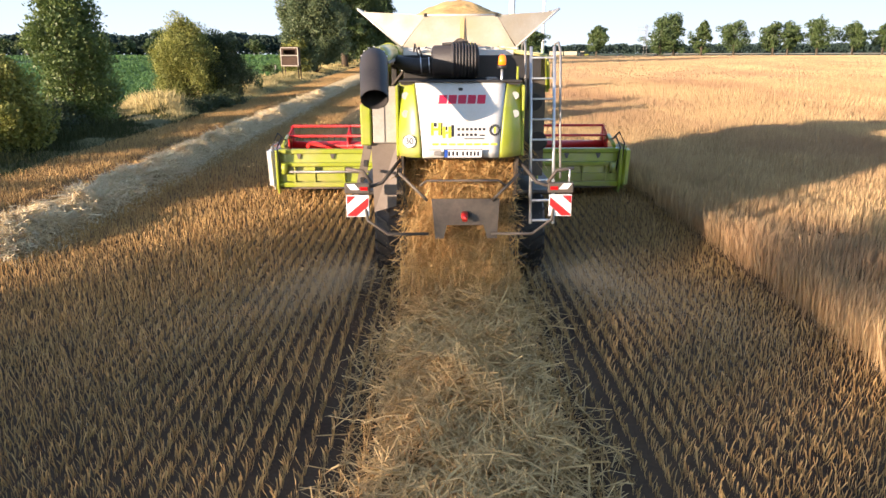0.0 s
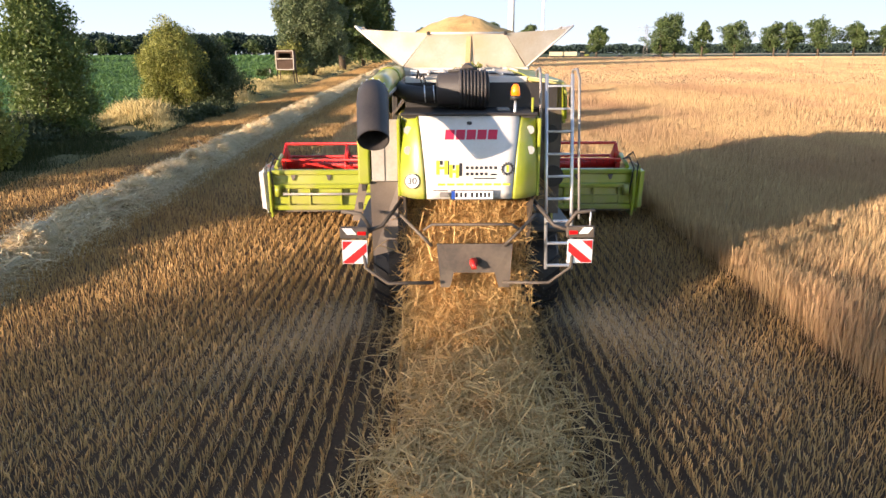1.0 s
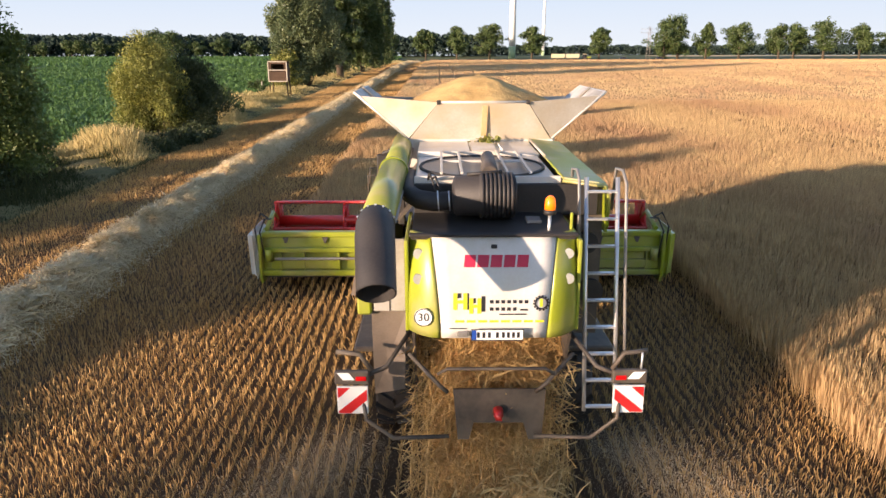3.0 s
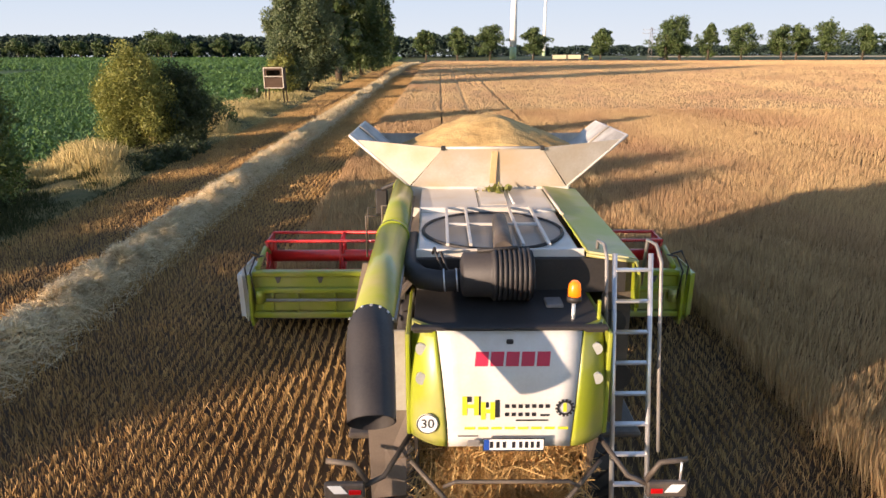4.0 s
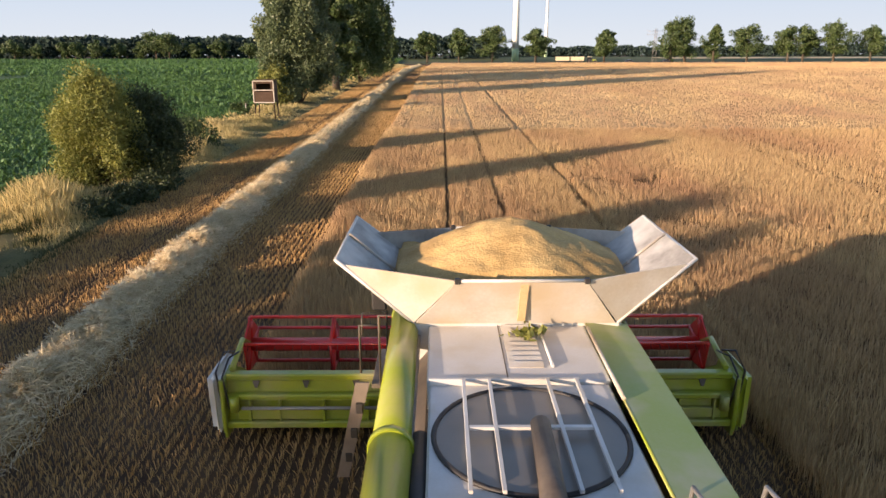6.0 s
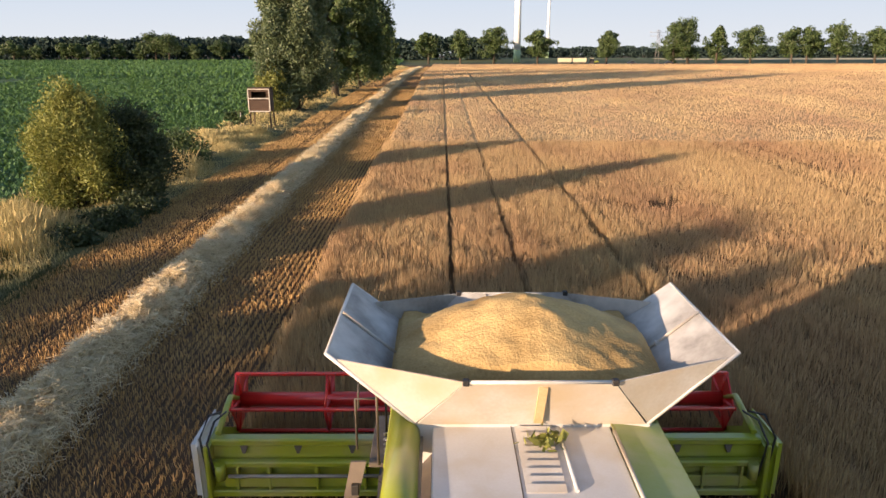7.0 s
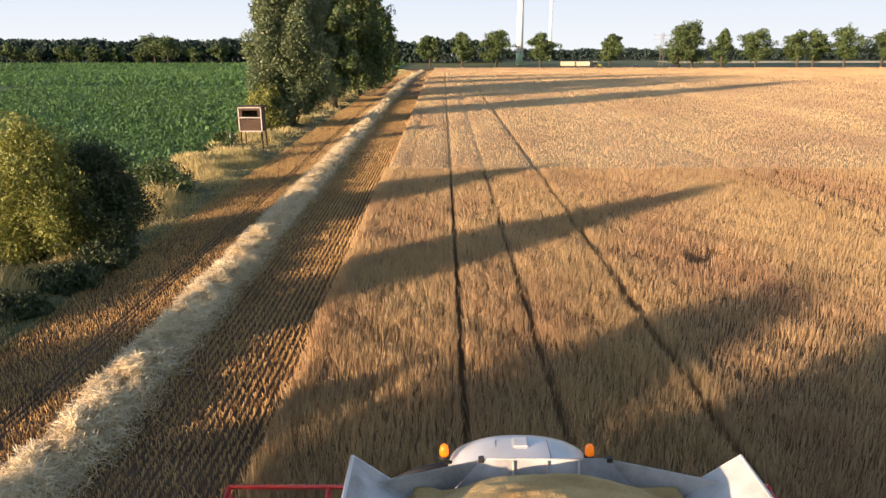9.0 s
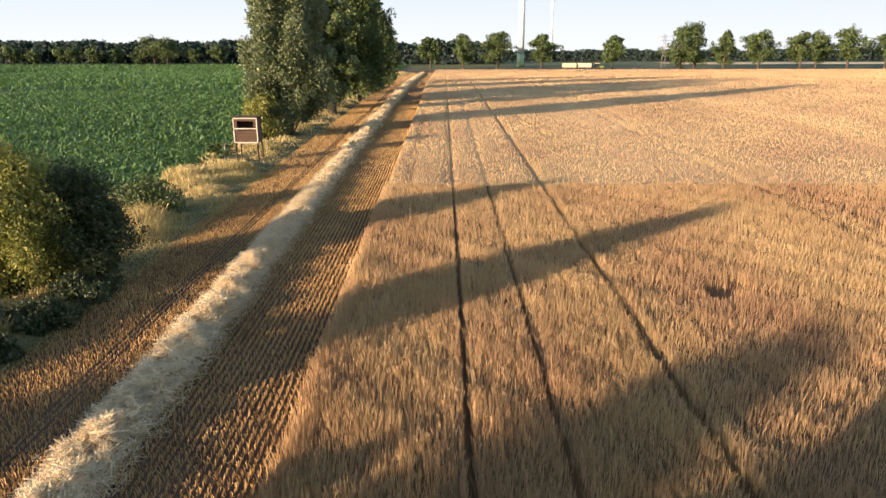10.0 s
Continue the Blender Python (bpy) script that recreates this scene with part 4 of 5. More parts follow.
part("grey_flank", box((-1.27, 0.38, 2.55), (-0.93, 0.42, 3.34), 0.01), FLANK, H, "dusty light grey flank panel")
part("flank_seam", box((-1.105, 0.372, 2.56), (-1.095, 0.385, 3.33), 0), DARK, H)
part("flank_fin", slab([(-1.30, 0.45, 2.54), (-0.93, 0.42, 2.54), (-0.96, 0.44, 1.62), (-1.30, 0.55, 1.50)], 0.03), BROWN, H, "brownish grey lower fin")
part("yellow_flank", box((-1.44, 0.35, 2.52), (-1.29, 1.5, 3.10), 0.02), LIME, H, "lime corner panel")
part("rear_deflector", slab([(-0.80, 0.3, 2.38), (0.76, 0.3, 2.38), (0.76, 0.9, 2.2), (-0.80, 0.9, 2.2)], 0.03), DARK, H)
part("chopper_hood", slab([(-0.78, 1.5, 2.3), (0.74, 1.5, 2.3), (0.74, 1.2, 1.2), (-0.78, 1.2, 1.2)], 0.03), DARK, H)

# tow plate, guard frame, warning boards
tow = slab([(-0.44, 0.08, 1.80), (0.53, 0.08, 1.80), (0.50, 0.06, 1.22), (0.36, 0.06, 1.22), (0.30, 0.06, 1.42), (-0.22, 0.06, 1.42), (-0.27, 0.06, 1.22), (-0.39, 0.06, 1.22)], 0.03)
tow = part("tow_plate", tow, DARK, H, "dusty dark plate with red tow pin")
part("tow_pin", tube([(0.03, 0.03, 1.58), (0.03, -0.06, 1.56), (0.03, -0.09, 1.52)], [0.055, 0.05, 0.04], sides=12), RED, tow, "red tow pin knob")
part("tow_hole", tube([(0.09, 0.06, 1.58), (0.09, 0.05, 1.58)], 0.05, sides=12), BLACK, tow)
for s in (-1, 1):
    cx = -0.04
    part("guard_bar", tube([(cx + s * 1.34, 0.05, 1.75), (cx + s * 1.30, -0.05, 1.52), (cx + s * 1.02, -0.1, 1.33), (cx + s * 0.44, -0.05, 1.32)], 0.022, sides=8), DARK, H)
    part("guard_bar", tube([(cx + s * 0.86, 0.2, 2.15), (cx + s * 0.55, 0.02, 1.88), (cx + s * 0.46, 0.05, 1.78)], 0.022, sides=8), DARK, H)
    part("board_arm", tube([(cx + s * 0.85, 0.45, 2.3), (cx + s * 1.1, 0.15, 2.02), (cx + s * 1.30, 0.06, 1.97)], 0.026, sides=8), DARK, H)
    part("board_arm", tube([(cx + s * 1.24, 0.06, 2.03), (cx + s * 1.36, 0.08, 2.2), (cx + s * 1.60, 0.08, 2.23)], 0.026, sides=8), DARK, H)
    x0 = -1.66 if s < 0 else 1.20
    bd = part("warning_board", box((x0 + 0.02, 0.0, 1.56), (x0 + 0.34, 0.03, 1.87), 0.004), REFLECT_WHITE, H, "red and white striped warning board")
    a, b2 = x0 + 0.03, x0 + 0.33
    z0, z1 = 1.57, 1.86
    m = (lambda x: x) if s < 0 else (lambda x: a + b2 - x)
    for poly in ([(a, z1), (a + 0.13, z1), (a, z1 - 0.12)], [(b2, z1 - 0.02), (b2, z1 - 0.14), (a + 0.13, z0), (a, z0), (a, z0 + 0.02)], ):
        pts = [(m(px), -0.003, pz) for px, pz in poly]
        part("stripe", slab(pts if s > 0 else pts[::-1], 0.003), REFLECT_RED, bd)
    lb = part("lamp_box", box((x0, 0.0, 1.89), (x0 + 0.36, 0.07, 2.04), 0.015), DARK, H, "dark rear lamp box")
    part("reflector", slab([(m(x0 + 0.03), -0.004, 2.03), (m(x0 + 0.15), -0.004, 2.03), (m(x0 + 0.21), -0.004, 1.95), (m(x0 + 0.09), -0.004, 1.95)], 0.006), REFLECT_WHITE, lb)
    part("tail_lamp", box((min(m(x0 + 0.22), m(x0 + 0.33)), -0.012, 1.94), (max(m(x0 + 0.22), m(x0 + 0.33)), 0.0, 1.99), 0.004), RED_LENS, lb)
part("cross_bar", tube([(-0.60, 0.02, 2.0), (-0.5, -0.02, 2.08), (0.5, -0.02, 2.08), (0.6, 0.02, 2.0)], 0.018, sides=8), DARK, H)
part("cable_post", tube([(1.50, 0.05, 2.0), (1.50, 0.05, 2.22)], 0.012, sides=6), ALU, H)

# engine bay
part("engine_floor", slab([(-0.86, 0.28, 3.38), (0.80, 0.28, 3.38), (0.80, 1.28, 3.40), (-0.86, 1.28, 3.40)], 0.03), BLACK, H, "dusty black engine bay floor")
part("engine_wall", box((-0.86, 1.22, 3.38), (1.22, 1.29, 3.74), 0.01), BLACK, H)
part("hood_lip", box((-0.88, 0.24, 3.395), (0.82, 0.32, 3.43), 0.01), BLACK, H)
flt = [(-0.44, 0.95, 3.67), (-0.42, 0.95, 3.67), (-0.40, 0.95, 3.67), (-0.16, 0.95, 3.67), (-0.14, 0.95, 3.67)]
rads = [0.12, 0.19, 0.215, 0.22, 0.235]
for k in range(8):
    x = -0.13 + 0.045 * k
    flt += [(x, 0.95, 3.67), (x + 0.028, 0.95, 3.67), (x + 0.030, 0.95, 3.67), (x + 0.043, 0.95, 3.67)]
    rads += [0.25, 0.25, 0.222, 0.222]
flt += [(0.235, 0.95, 3.67), (0.255, 0.95, 3.67)]
rads += [0.23, 0.16]
af = part("air_filter", tube(flt, rads, sides=28), RUBBER, H, "large ribbed black air filter canister")
part("intake_elbow", tube([(-0.40, 0.95, 3.62), (-0.62, 0.95, 3.60), (-0.80, 0.98, 3.62), (-0.90, 1.15, 3.64), (-0.92, 1.5, 3.66), (-0.92, 2.3, 3.64)], [0.10, 0.105, 0.105, 0.10, 0.09, 0.085], sides=14), RUBBER, H, "black rubber intake hose")
for x in (-0.46, -0.58):
    part("hose_clamp", tube([(x, 0.95, 3.612), (x - 0.015, 0.95, 3.611)], 0.112, sides=16), ALU, H)
part("suction_duct", tube([(-0.03, 1.0, 3.88), (-0.01, 1.35, 3.90), (0.02, 2.1, 3.90)], [0.10, 0.09, 0.08], sides=12), DARK, H, "grey dust suction arm")
part("filter_bracket", tube([(-0.28, 0.95, 3.90), (0.1, 0.95, 3.93)], 0.02, sides=6), BLACK, H)
part("deck_hatch", box((0.36, 0.75, 3.40), (0.52, 0.95, 3.44), 0.01), GREY, H)
part("hose", tube([(-0.7, 1.2, 3.80), (-0.68, 1.05, 3.9), (-0.62, 1.0, 3.72), (-0.5, 1.1, 3.6)], 0.014, sides=6), BLACK, H)
part("hose", tube([(-0.66, 1.2, 3.80), (-0.62, 1.05, 3.86), (-0.56, 1.0, 3.70), (-0.45, 1.1, 3.58)], 0.014, sides=6), BLACK, H)


def beacon(x, y, z, parent, lit, stalk=True):
    b = part("beacon", tube([(x, y, z), (x, y, z + 0.05), (x, y, z + 0.11), (x, y, z + 0.14)], [0.055, 0.057, 0.05, 0.025], sides=16), AMBER_HOT if lit else AMBER, parent, "amber rotating beacon")
    part("beacon_base", tube([(x, y, z - 0.05), (x, y, z)], 0.066, sides=16), BLACK, b)
    if stalk:
        part("stalk", tube([(x, y, z - 0.36), (x, y, z - 0.05)], 0.018, sides=8), ALU, b)


beacon(0.56, 0.5, 3.62, H, True)

part("grab_handle", box((0.76, 0.42, 3.42), (0.79, 0.46, 3.60), 0.008), LIME, H)

# radiator deck
rad = part("radiator_housing", box((-0.86, 1.30, 3.30), (0.78, 2.98, 3.775), 0.02), WHITE, H, "white radiator housing with round rotating screen")
DX, DY, DR = -0.05, 2.12, 0.76
part("screen", tube([(DX, DY, 3.77), (DX, DY, 3.785)], DR, sides=48), SCREEN, rad, "round dark wire radiator screen, lightened for reflections")
part("screen_rim", tube([(DX + DR * math.cos(2 * math.pi * k / 48), DY + DR * math.sin(2 * math.pi * k / 48), 3.785) for k in range(49)], 0.022, sides=6), BLACK, rad)
for x in (-0.55, -0.32, 0.20, 0.46):
    part("screen_bar", box((x - 0.016, 1.33, 3.83), (x + 0.016, 2.93, 3.86), 0.003), WHITE, rad)
part("screen_bar", box((-0.53, 2.12, 3.831), (0.44, 2.16, 3.859), 0.003), WHITE, rad)
part("lip", box((-0.86, 1.27, 3.66), (0.80, 1.30, 3.82), 0.008), WHITE, rad)
part("lip", box((-0.86, 2.95, 3.775), (0.50, 2.99, 3.84), 0.006), WHITE, rad)
fd = part("front_deck", box((-0.88, 3.0, 3.5), (0.80, 4.36, 3.80), 0.015), WHITE, H, "white service deck with louvres")
for k in range(9):
    part("louvre", slab([(-0.11, 3.25 + k * 0.11, 3.805), (0.22, 3.25 + k * 0.11, 3.805), (0.22, 3.33 + k * 0.11, 3.83), (-0.11, 3.33 + k * 0.11, 3.83)], 0.008), WHITE_DUSTY, fd)
part("deck_rail", tube([(0.30, 3.25, 3.82), (0.30, 4.2, 3.82)], 0.018, sides=6), WHITE, fd)
part("deck_seam", box((-0.145, 3.0, 3.801), (-0.135, 4.36, 3.806), 0), DARK, fd)
part("grab_rail", tube([(0.80, 2.6, 3.84), (0.80, 4.1, 3.84)], 0.02, sides=6), WHITE_DUSTY, H)
sc = part("side_cover", slab([(0.82, 1.2, 3.80), (1.28, 1.15, 3.74), (1.28, 4.34, 3.76), (0.82, 4.34, 3.82)], 0.04), GREEN_TOP, H, "dusty green top side cover")
part("cover_edge", tube([(0.80, 1.2, 3.78), (1.27, 1.13, 3.73), (1.31, 1.12, 3.6), (1.32, 1.15, 3.25)], 0.02, sides=6), LIME, sc)
part("cover_edge", tube([(0.81, 1.2, 3.81), (0.81, 4.34, 3.83)], 0.014, sides=6), LIME, sc)
# no real opening: a black slab paints the shade inside it
part("cover_gap_shade", slab([(0.82, 4.35, 3.74), (1.27, 4.35, 3.70), (1.27, 4.56, 3.70), (0.82, 4.56, 3.74)], 0.03), BLACK, H, "black slab painting the shaded gap behind the tank flap")
part("cover_side", slab([(1.29, 1.15, 3.73), (1.31, 1.15, 3.2), (1.31, 4.5, 3.2), (1.29, 4.5, 3.75)], 0.03), LIME, sc)
part("left_cover", slab([(-0.88, 1.3, 3.5), (-1.05, 1.3, 3.3), (-1.05, 4.4, 3.3), (-0.88, 4.4, 3.5)], 0.03), DARK, H)

# unloading pipe folded back along the side
part("unloading_pipe", tube([(-1.15, 4.9, 3.72), (-1.14, 2.02, 3.74)], [0.15, 0.155], sides=28), LIME, H, "long lime green unloading pipe")
part("unloading_pipe", tube([(-1.14, 2.02, 3.74), (-1.15, -0.42, 3.70)], [0.17, 0.16], sides=28), LIME, H, "long lime green unloading pipe")
part("pipe_band", tube([(-1.14, 2.06, 3.74), (-1.14, 1.98, 3.74)], 0.182, sides=28), LIME, H)
part("pipe_rail", box((-1.0, -0.2, 3.66), (-0.97, 4.4, 3.70), 0.004), GREY, H)
sp = bmesh.new()
tube([(-1.15, -0.30, 3.70), (-1.15, -0.42, 3.69), (-1.14, -0.58, 3.63), (-1.12, -0.80, 3.47), (-1.10, -1.02, 3.27)], [0.168, 0.175, 0.178, 0.175, 0.17], sp, 32, cap=False)
tube([(-1.15, -0.40, 3.69), (-1.14, -0.58, 3.63), (-1.12, -0.80, 3.47), (-1.10, -1.02, 3.27)], [0.155, 0.16, 0.16, 0.158], sp, 32, cap=False)
part("spout", sp, RUBBER, H, "black rubber unloading spout")
for k in range(7):
    an = radians(20 + k * 23)
    part("spout_bolt", tube([(-1.15 + 0.17 * math.cos(an), -0.36, 3.70 + 0.17 * math.sin(an)), (-1.15 + 0.182 * math.cos(an), -0.36, 3.70 + 0.182 * math.sin(an))], 0.012, sides=6), ALU, H)
part("pipe_root", tube([(-1.15, 4.75, 3.70), (-1.15, 5.2, 3.55), (-1.1, 5.3, 3.0)], [0.17, 0.2, 0.2], sides=20), LIME, H)
part("pipe_cradle", box((-1.06, 1.5, 3.2), (-0.98, 1.6, 3.6), 0.01), BLACK, H)

# ladder with handrails
lad = tagged(new("ladder"), "aluminium rear access ladder")
lad.parent = H
top, foot = Vector((0, 0.98, 3.86)), Vector((0, 0.42, 1.34))
for x in (1.02, 1.36):
    part("rail", tube([foot + Vector((x, 0, 0)), top + Vector((x, 0, 0))], 0.024, sides=8), ALU, lad)
for k in range(9):
    p = foot + (top - foot) * (0.02 + 0.115 * k)
    part("rung", box((1.03, p.y - 0.03, p.z - 0.012), (1.35, p.y + 0.03, p.z + 0.012), 0.004), ALU, lad)
part("handrail", tube([(1.46, 0.55, 2.0), (1.45, 0.75, 2.9), (1.44, 0.9, 3.8), (1.43, 1.05, 3.92), (1.42, 1.3, 3.9), (1.42, 1.4, 3.4)], 0.018, sides=8), GREY, lad)
part("handrail", tube([(0.94, 0.75, 3.0), (0.93, 0.92, 3.85), (0.93, 1.05, 3.93), (0.93, 1.3, 3.9), (0.93, 1.4, 3.4)], 0.018, sides=8), GREY, lad)
part("belt_cover", slab([(1.0, 1.3, 3.7), (1.3, 1.3, 3.7), (1.3, 1.3, 1.9), (1.0, 1.3, 1.9)], 0.03), DARK, H)
part("machinery", tube([(1.12, 1.22, 3.05), (1.12, 1.28, 3.05)], 0.13, sides=20), BLACK, H)
part("machinery", tube([(1.2, 1.22, 2.45), (1.2, 1.28, 2.45)], 0.15, sides=20), BLACK, H)
part("mud_guard", box((0.85, 1.5, 1.55), (1.6, 3.6, 1.62), 0.02), DARK, H)
part("mud_guard", box((-1.65, 1.5, 1.55), (-0.9, 3.6, 1.62), 0.02), DARK, H)

# grain tank with opened flaps
tank = tagged(new("grain_tank"), "opened grain tank with white flaps")
tank.parent = H
zb, zt = 3.84, 4.53
XL, XR, YR, YF = -1.05, 1.15, 4.25, 6.35
TL, TR, TYR, TYF = -1.86, 1.95, 4.31, 6.28
part("tank_wall", box((XL - 0.02, YR, 3.4), (XR + 0.02, YR + 0.03, zb), 0), WHITE, tank)
part("tank_wall", box((XL - 0.02, YF - 0.03, 3.4), (XR + 0.02, YF, zb), 0), WHITE, tank)
part("tank_wall", box((XL - 0.05, YR + 0.03, 3.4), (XL - 0.02, YF - 0.03, zb), 0), WHITE, tank)
part("tank_wall", box((XR + 0.02, YR + 0.03, 3.4), (XR + 0.05, YF - 0.03, zb), 0), WHITE, tank)
for xb, xt in ((XL, TL), (XR, TR)):
    fl = part("side_flap", slab([(xb, YR, zb), (xt, TYR, zt), (xt, TYF, zt - 0.03), (xb, YF, zb)], 0.03), GALV, tank, "folding sheet steel side flap")
    part("flap_edge", tube([(xb, YR, zb), (xt, TYR, zt), (xt, TYF, zt - 0.03), (xb, YF, zb)], 0.022, sides=6), WHITE, fl)
    ym = (YR + YF) / 2
    part("flap_rib", box((min(xb, xt) + 0.35, ym - 0.03, 4.16), (min(xb, xt) + 0.39, ym + 0.03, 4.2), 0), WHITE, fl)
    a, b = Vector((xb, ym, zb)), Vector((xt, ym, zt - 0.01))
    inn = Vector((0.02 if xb < 0 else -0.02, 0, 0.02))
    part("flap_rib", tube([a + inn, b + inn], 0.016, sides=6), WHITE_DUSTY, fl)
ML, MR = -0.58, 0.74
for yb, yt, ym, zm in ((YR, TYR, 3.98, 4.41), (YF, 6.10, 6.56, 4.28)):
    fl = part("end_flap", slab([(XL + 0.02, yb, zb), (XR - 0.02, yb, zb), (MR, ym, zm), (ML, ym, zm)], 0.025), WHITE_DUSTY if yb < 5 else GALV, tank, "white end flap stained with grain dust")
    part("flap_edge", tube([(ML, ym, zm), (MR, ym, zm)], 0.02 if yb < 5 else 0.014, sides=6), WHITE if yb < 5 else GALV, fl)
    for xb, xm, xt in ((XL, ML, TL), (XR, MR, TR)):
        part("corner_sheet", slab([(xb, yb, zb), (xm, ym, zm), (xt + (0.1 if xt < 0 else -0.1), yt, zt - 0.05) if yb < 5 else (xt + (0.26 if xt < 0 else -0.26), yt, 4.34)], 0.012), WHITE_DUSTY if yb < 5 else GALV, tank, "triangular corner sheet")
        part("hinge", box((xm - 0.03, ym - 0.03, zm - 0.03), (xm + 0.03, ym + 0.03, zm + 0.03), 0.008), BLACK, tank)
    for x in (-0.25, 0.1, 0.42):
        part("flap_rib", tube([(x, yb, zb + 0.02), (x, ym + (0.03 if yb < 5 else -0.03), zm)], 0.014, sides=5), WHITE_DUSTY, fl)
part("grain_stain", slab([(0.06, 4.17, 3.9), (0.14, 4.17, 3.9), (0.15, 3.99, 4.36), (0.07, 3.99, 4.36)], 0.03), mat("rust_stain", (0.45, 0.28, 0.12), (0.6, 0.45, 0.25), 0.8), tank)
# heap of grain
bm = bmesh.new()
gv = []
NG = 90
for j in range(NG + 1):
    row = []
    for i in range(NG + 1):
        u, v = i / NG * 2 - 1, j / NG * 2 - 1
        x, y = 0.05 + u * 1.36, 5.32 + v * 0.98
        r = math.hypot((x - 0.08) / 1.5, (y - 5.25) / 1.25)
        z = 4.17 + 0.64 * max(0, 1 - r) ** 0.9 - 0.10 * math.exp(-(r * 7) ** 2) * 0.6
        z += 0.02 * noise.noise(Vector((x * 6, y * 6, 0))) + 0.008 * noise.noise(Vector((x * 22, y * 22, 0))) + 0.05 * noise.noise(Vector((x * 1.6, y * 1.6, 3)))
        if x > 0.1:
            z -= 0.05 * math.exp(-((y - 5.2 + 0.25 * (x - 0.1)) / 0.14) ** 2) * max(0, 1 - abs(x - 0.45) / 0.45)
        if max(abs(u), abs(v)) > 0.97:
            z = 4.08
        row.append(bm.verts.new((x, y, z)))
    gv.append(row)
for j in range(NG):
    for i in range(NG):
        f = bm.faces.new((gv[j][i], gv[j][i + 1], gv[j + 1][i + 1], gv[j + 1][i]))
        f.smooth = True
part("grain_mound", bm, GRAIN, tank, "golden mound of threshed grain")
lv = rng.normal(0, 1, (60, 3)) * np.array([0.09, 0.09, 0.02]) + np.array([0.12, 3.95, 3.86])
a = rng.normal(0, 0.034, (60, 3))
b = rng.normal(0, 0.02, (60, 3))
tw = new("leaf_twig", npmesh("leaf_twig", np.stack([lv - a, lv + b, lv + a, lv - b], 1).reshape(-1, 3), np.arange(240).reshape(60, 4), LEAF_OLIVE))
tw.parent = H
tw["label"] = "small green twig lying on the deck"

# cab
cab = part("cab", box((-0.85, 6.75, 1.8), (0.85, 8.0, 3.25), 0.08, seg=2), GLASS_DARK, H, "dark glazed driver's cab")
cr = bmesh.new()
rows_ = []
for j in range(21):
    v_ = j / 10 - 1
    row = []
    for i in range(25):
        u_ = i / 12 - 1
        wide = 0.90 * (1 - 0.10 * max(0, v_) ** 3)
        dome = max(0.0, 1 - abs(u_) ** 2.6) ** 0.6 * max(0.0, 1 - abs(v_) ** 5) ** 0.5
        row.append(cr.verts.new((-0.02 + wide * u_, 7.52 + 0.77 * v_ - 0.14 * u_ * u_ * max(0, v_), 3.34 + 0.30 * dome)))
    rows_.append(row)
for j in range(20):
    for i in range(24):
        cr.faces.new((rows_[j][i], rows_[j][i + 1], rows_[j + 1][i + 1], rows_[j + 1][i])).smooth = True
rim_ = rows_[0] + [q[-1] for q in rows_[1:]] + rows_[-1][-2::-1] + [q[0] for q in rows_[-2:0:-1]]
low_ = [cr.verts.new((q.co.x * 0.97, q.co.y, 3.22)) for q in rim_]
for k in range(len(rim_)):
    cr.faces.new((rim_[k], rim_[k - 1], low_[k - 1], low_[k]))
part("cab_roof", cr, WHITE, cab, "white rounded cab roof")
part("roof_hump", box((-0.12, 7.75, 3.60), (0.08, 7.98, 3.665), 0.02, seg=2), WHITE, cab)
for x in (-0.32, 0.32):
    part("roof_seam", box((x - 0.008, 7.0, 3.56), (x + 0.008, 7.95, 3.628), 0), GREY, cab)
for x in (-0.96, 0.83):
    beacon(x, 7.8, 3.52, H, x < 0, False)
    part("beacon_arm", tube([(x * 0.85, 7.8, 3.4), (x, 7.8, 3.42), (x, 7.8, 3.48)], 0.022, sides=8), BLACK, H)
    s = -1 if x < 0 else 1
    part("mirror_arm", tube([(s * 0.9, 7.95, 3.28), (s * 1.3, 7.9, 3.22), (s * 1.75, 7.8, 3.05)], 0.045, sides=8), BLACK, H)
    part("mirror", box((s * 1.75 - 0.12, 7.78, 2.55), (s * 1.75 + 0.12, 7.86, 3.05), 0.03), BLACK, H)
part("feeder_house", slab([(-0.7, 6.9, 1.9), (0.7, 6.9, 1.9), (0.7, 8.2, 0.9), (-0.7, 8.2, 0.9)], 0.6), LIME, H)
# platform, rails and swing steps
part("platform", box((-1.75, 6.3, 1.95), (-0.9, 7.5, 2.02), 0.01), DARK, H)
for pth in ([(-1.62, 6.3, 2.0), (-1.62, 6.3, 3.08), (-1.30, 6.3, 3.08), (-1.30, 6.3, 2.0)], [(-1.92, 6.5, 2.1), (-1.92, 6.5, 2.85), (-1.66, 6.5, 2.85)], [(-1.9, 6.6, 2.65), (-1.9, 6.7, 2.95), (-1.55, 6.8, 2.95), (-1.55, 6.8, 2.0)]):
    part("platform_rail", tube(pth, 0.018, sides=8), DARK, H)
st = part("swing_steps", slab([(-1.78, 6.3, 2.05), (-1.98, 6.3, 2.05), (-2.30, 6.2, 0.55), (-2.12, 6.2, 0.55)], 0.04), BROWN, H, "brown steel swing steps")
for k in range(3):
    part("step_hole", box((-2.16 + k * 0.09, 6.19, 0.8 + k * 0.4), (-2.06 + k * 0.09, 6.31, 0.95 + k * 0.4), 0.01), BLACK, st)
part("coil_spring", tube([(-1.5 + 0.05 * math.cos(k), 6.4 + 0.05 * math.sin(k), 2.05 + 0.012 * k) for k in range(30)], 0.012, sides=5), GREY, H)

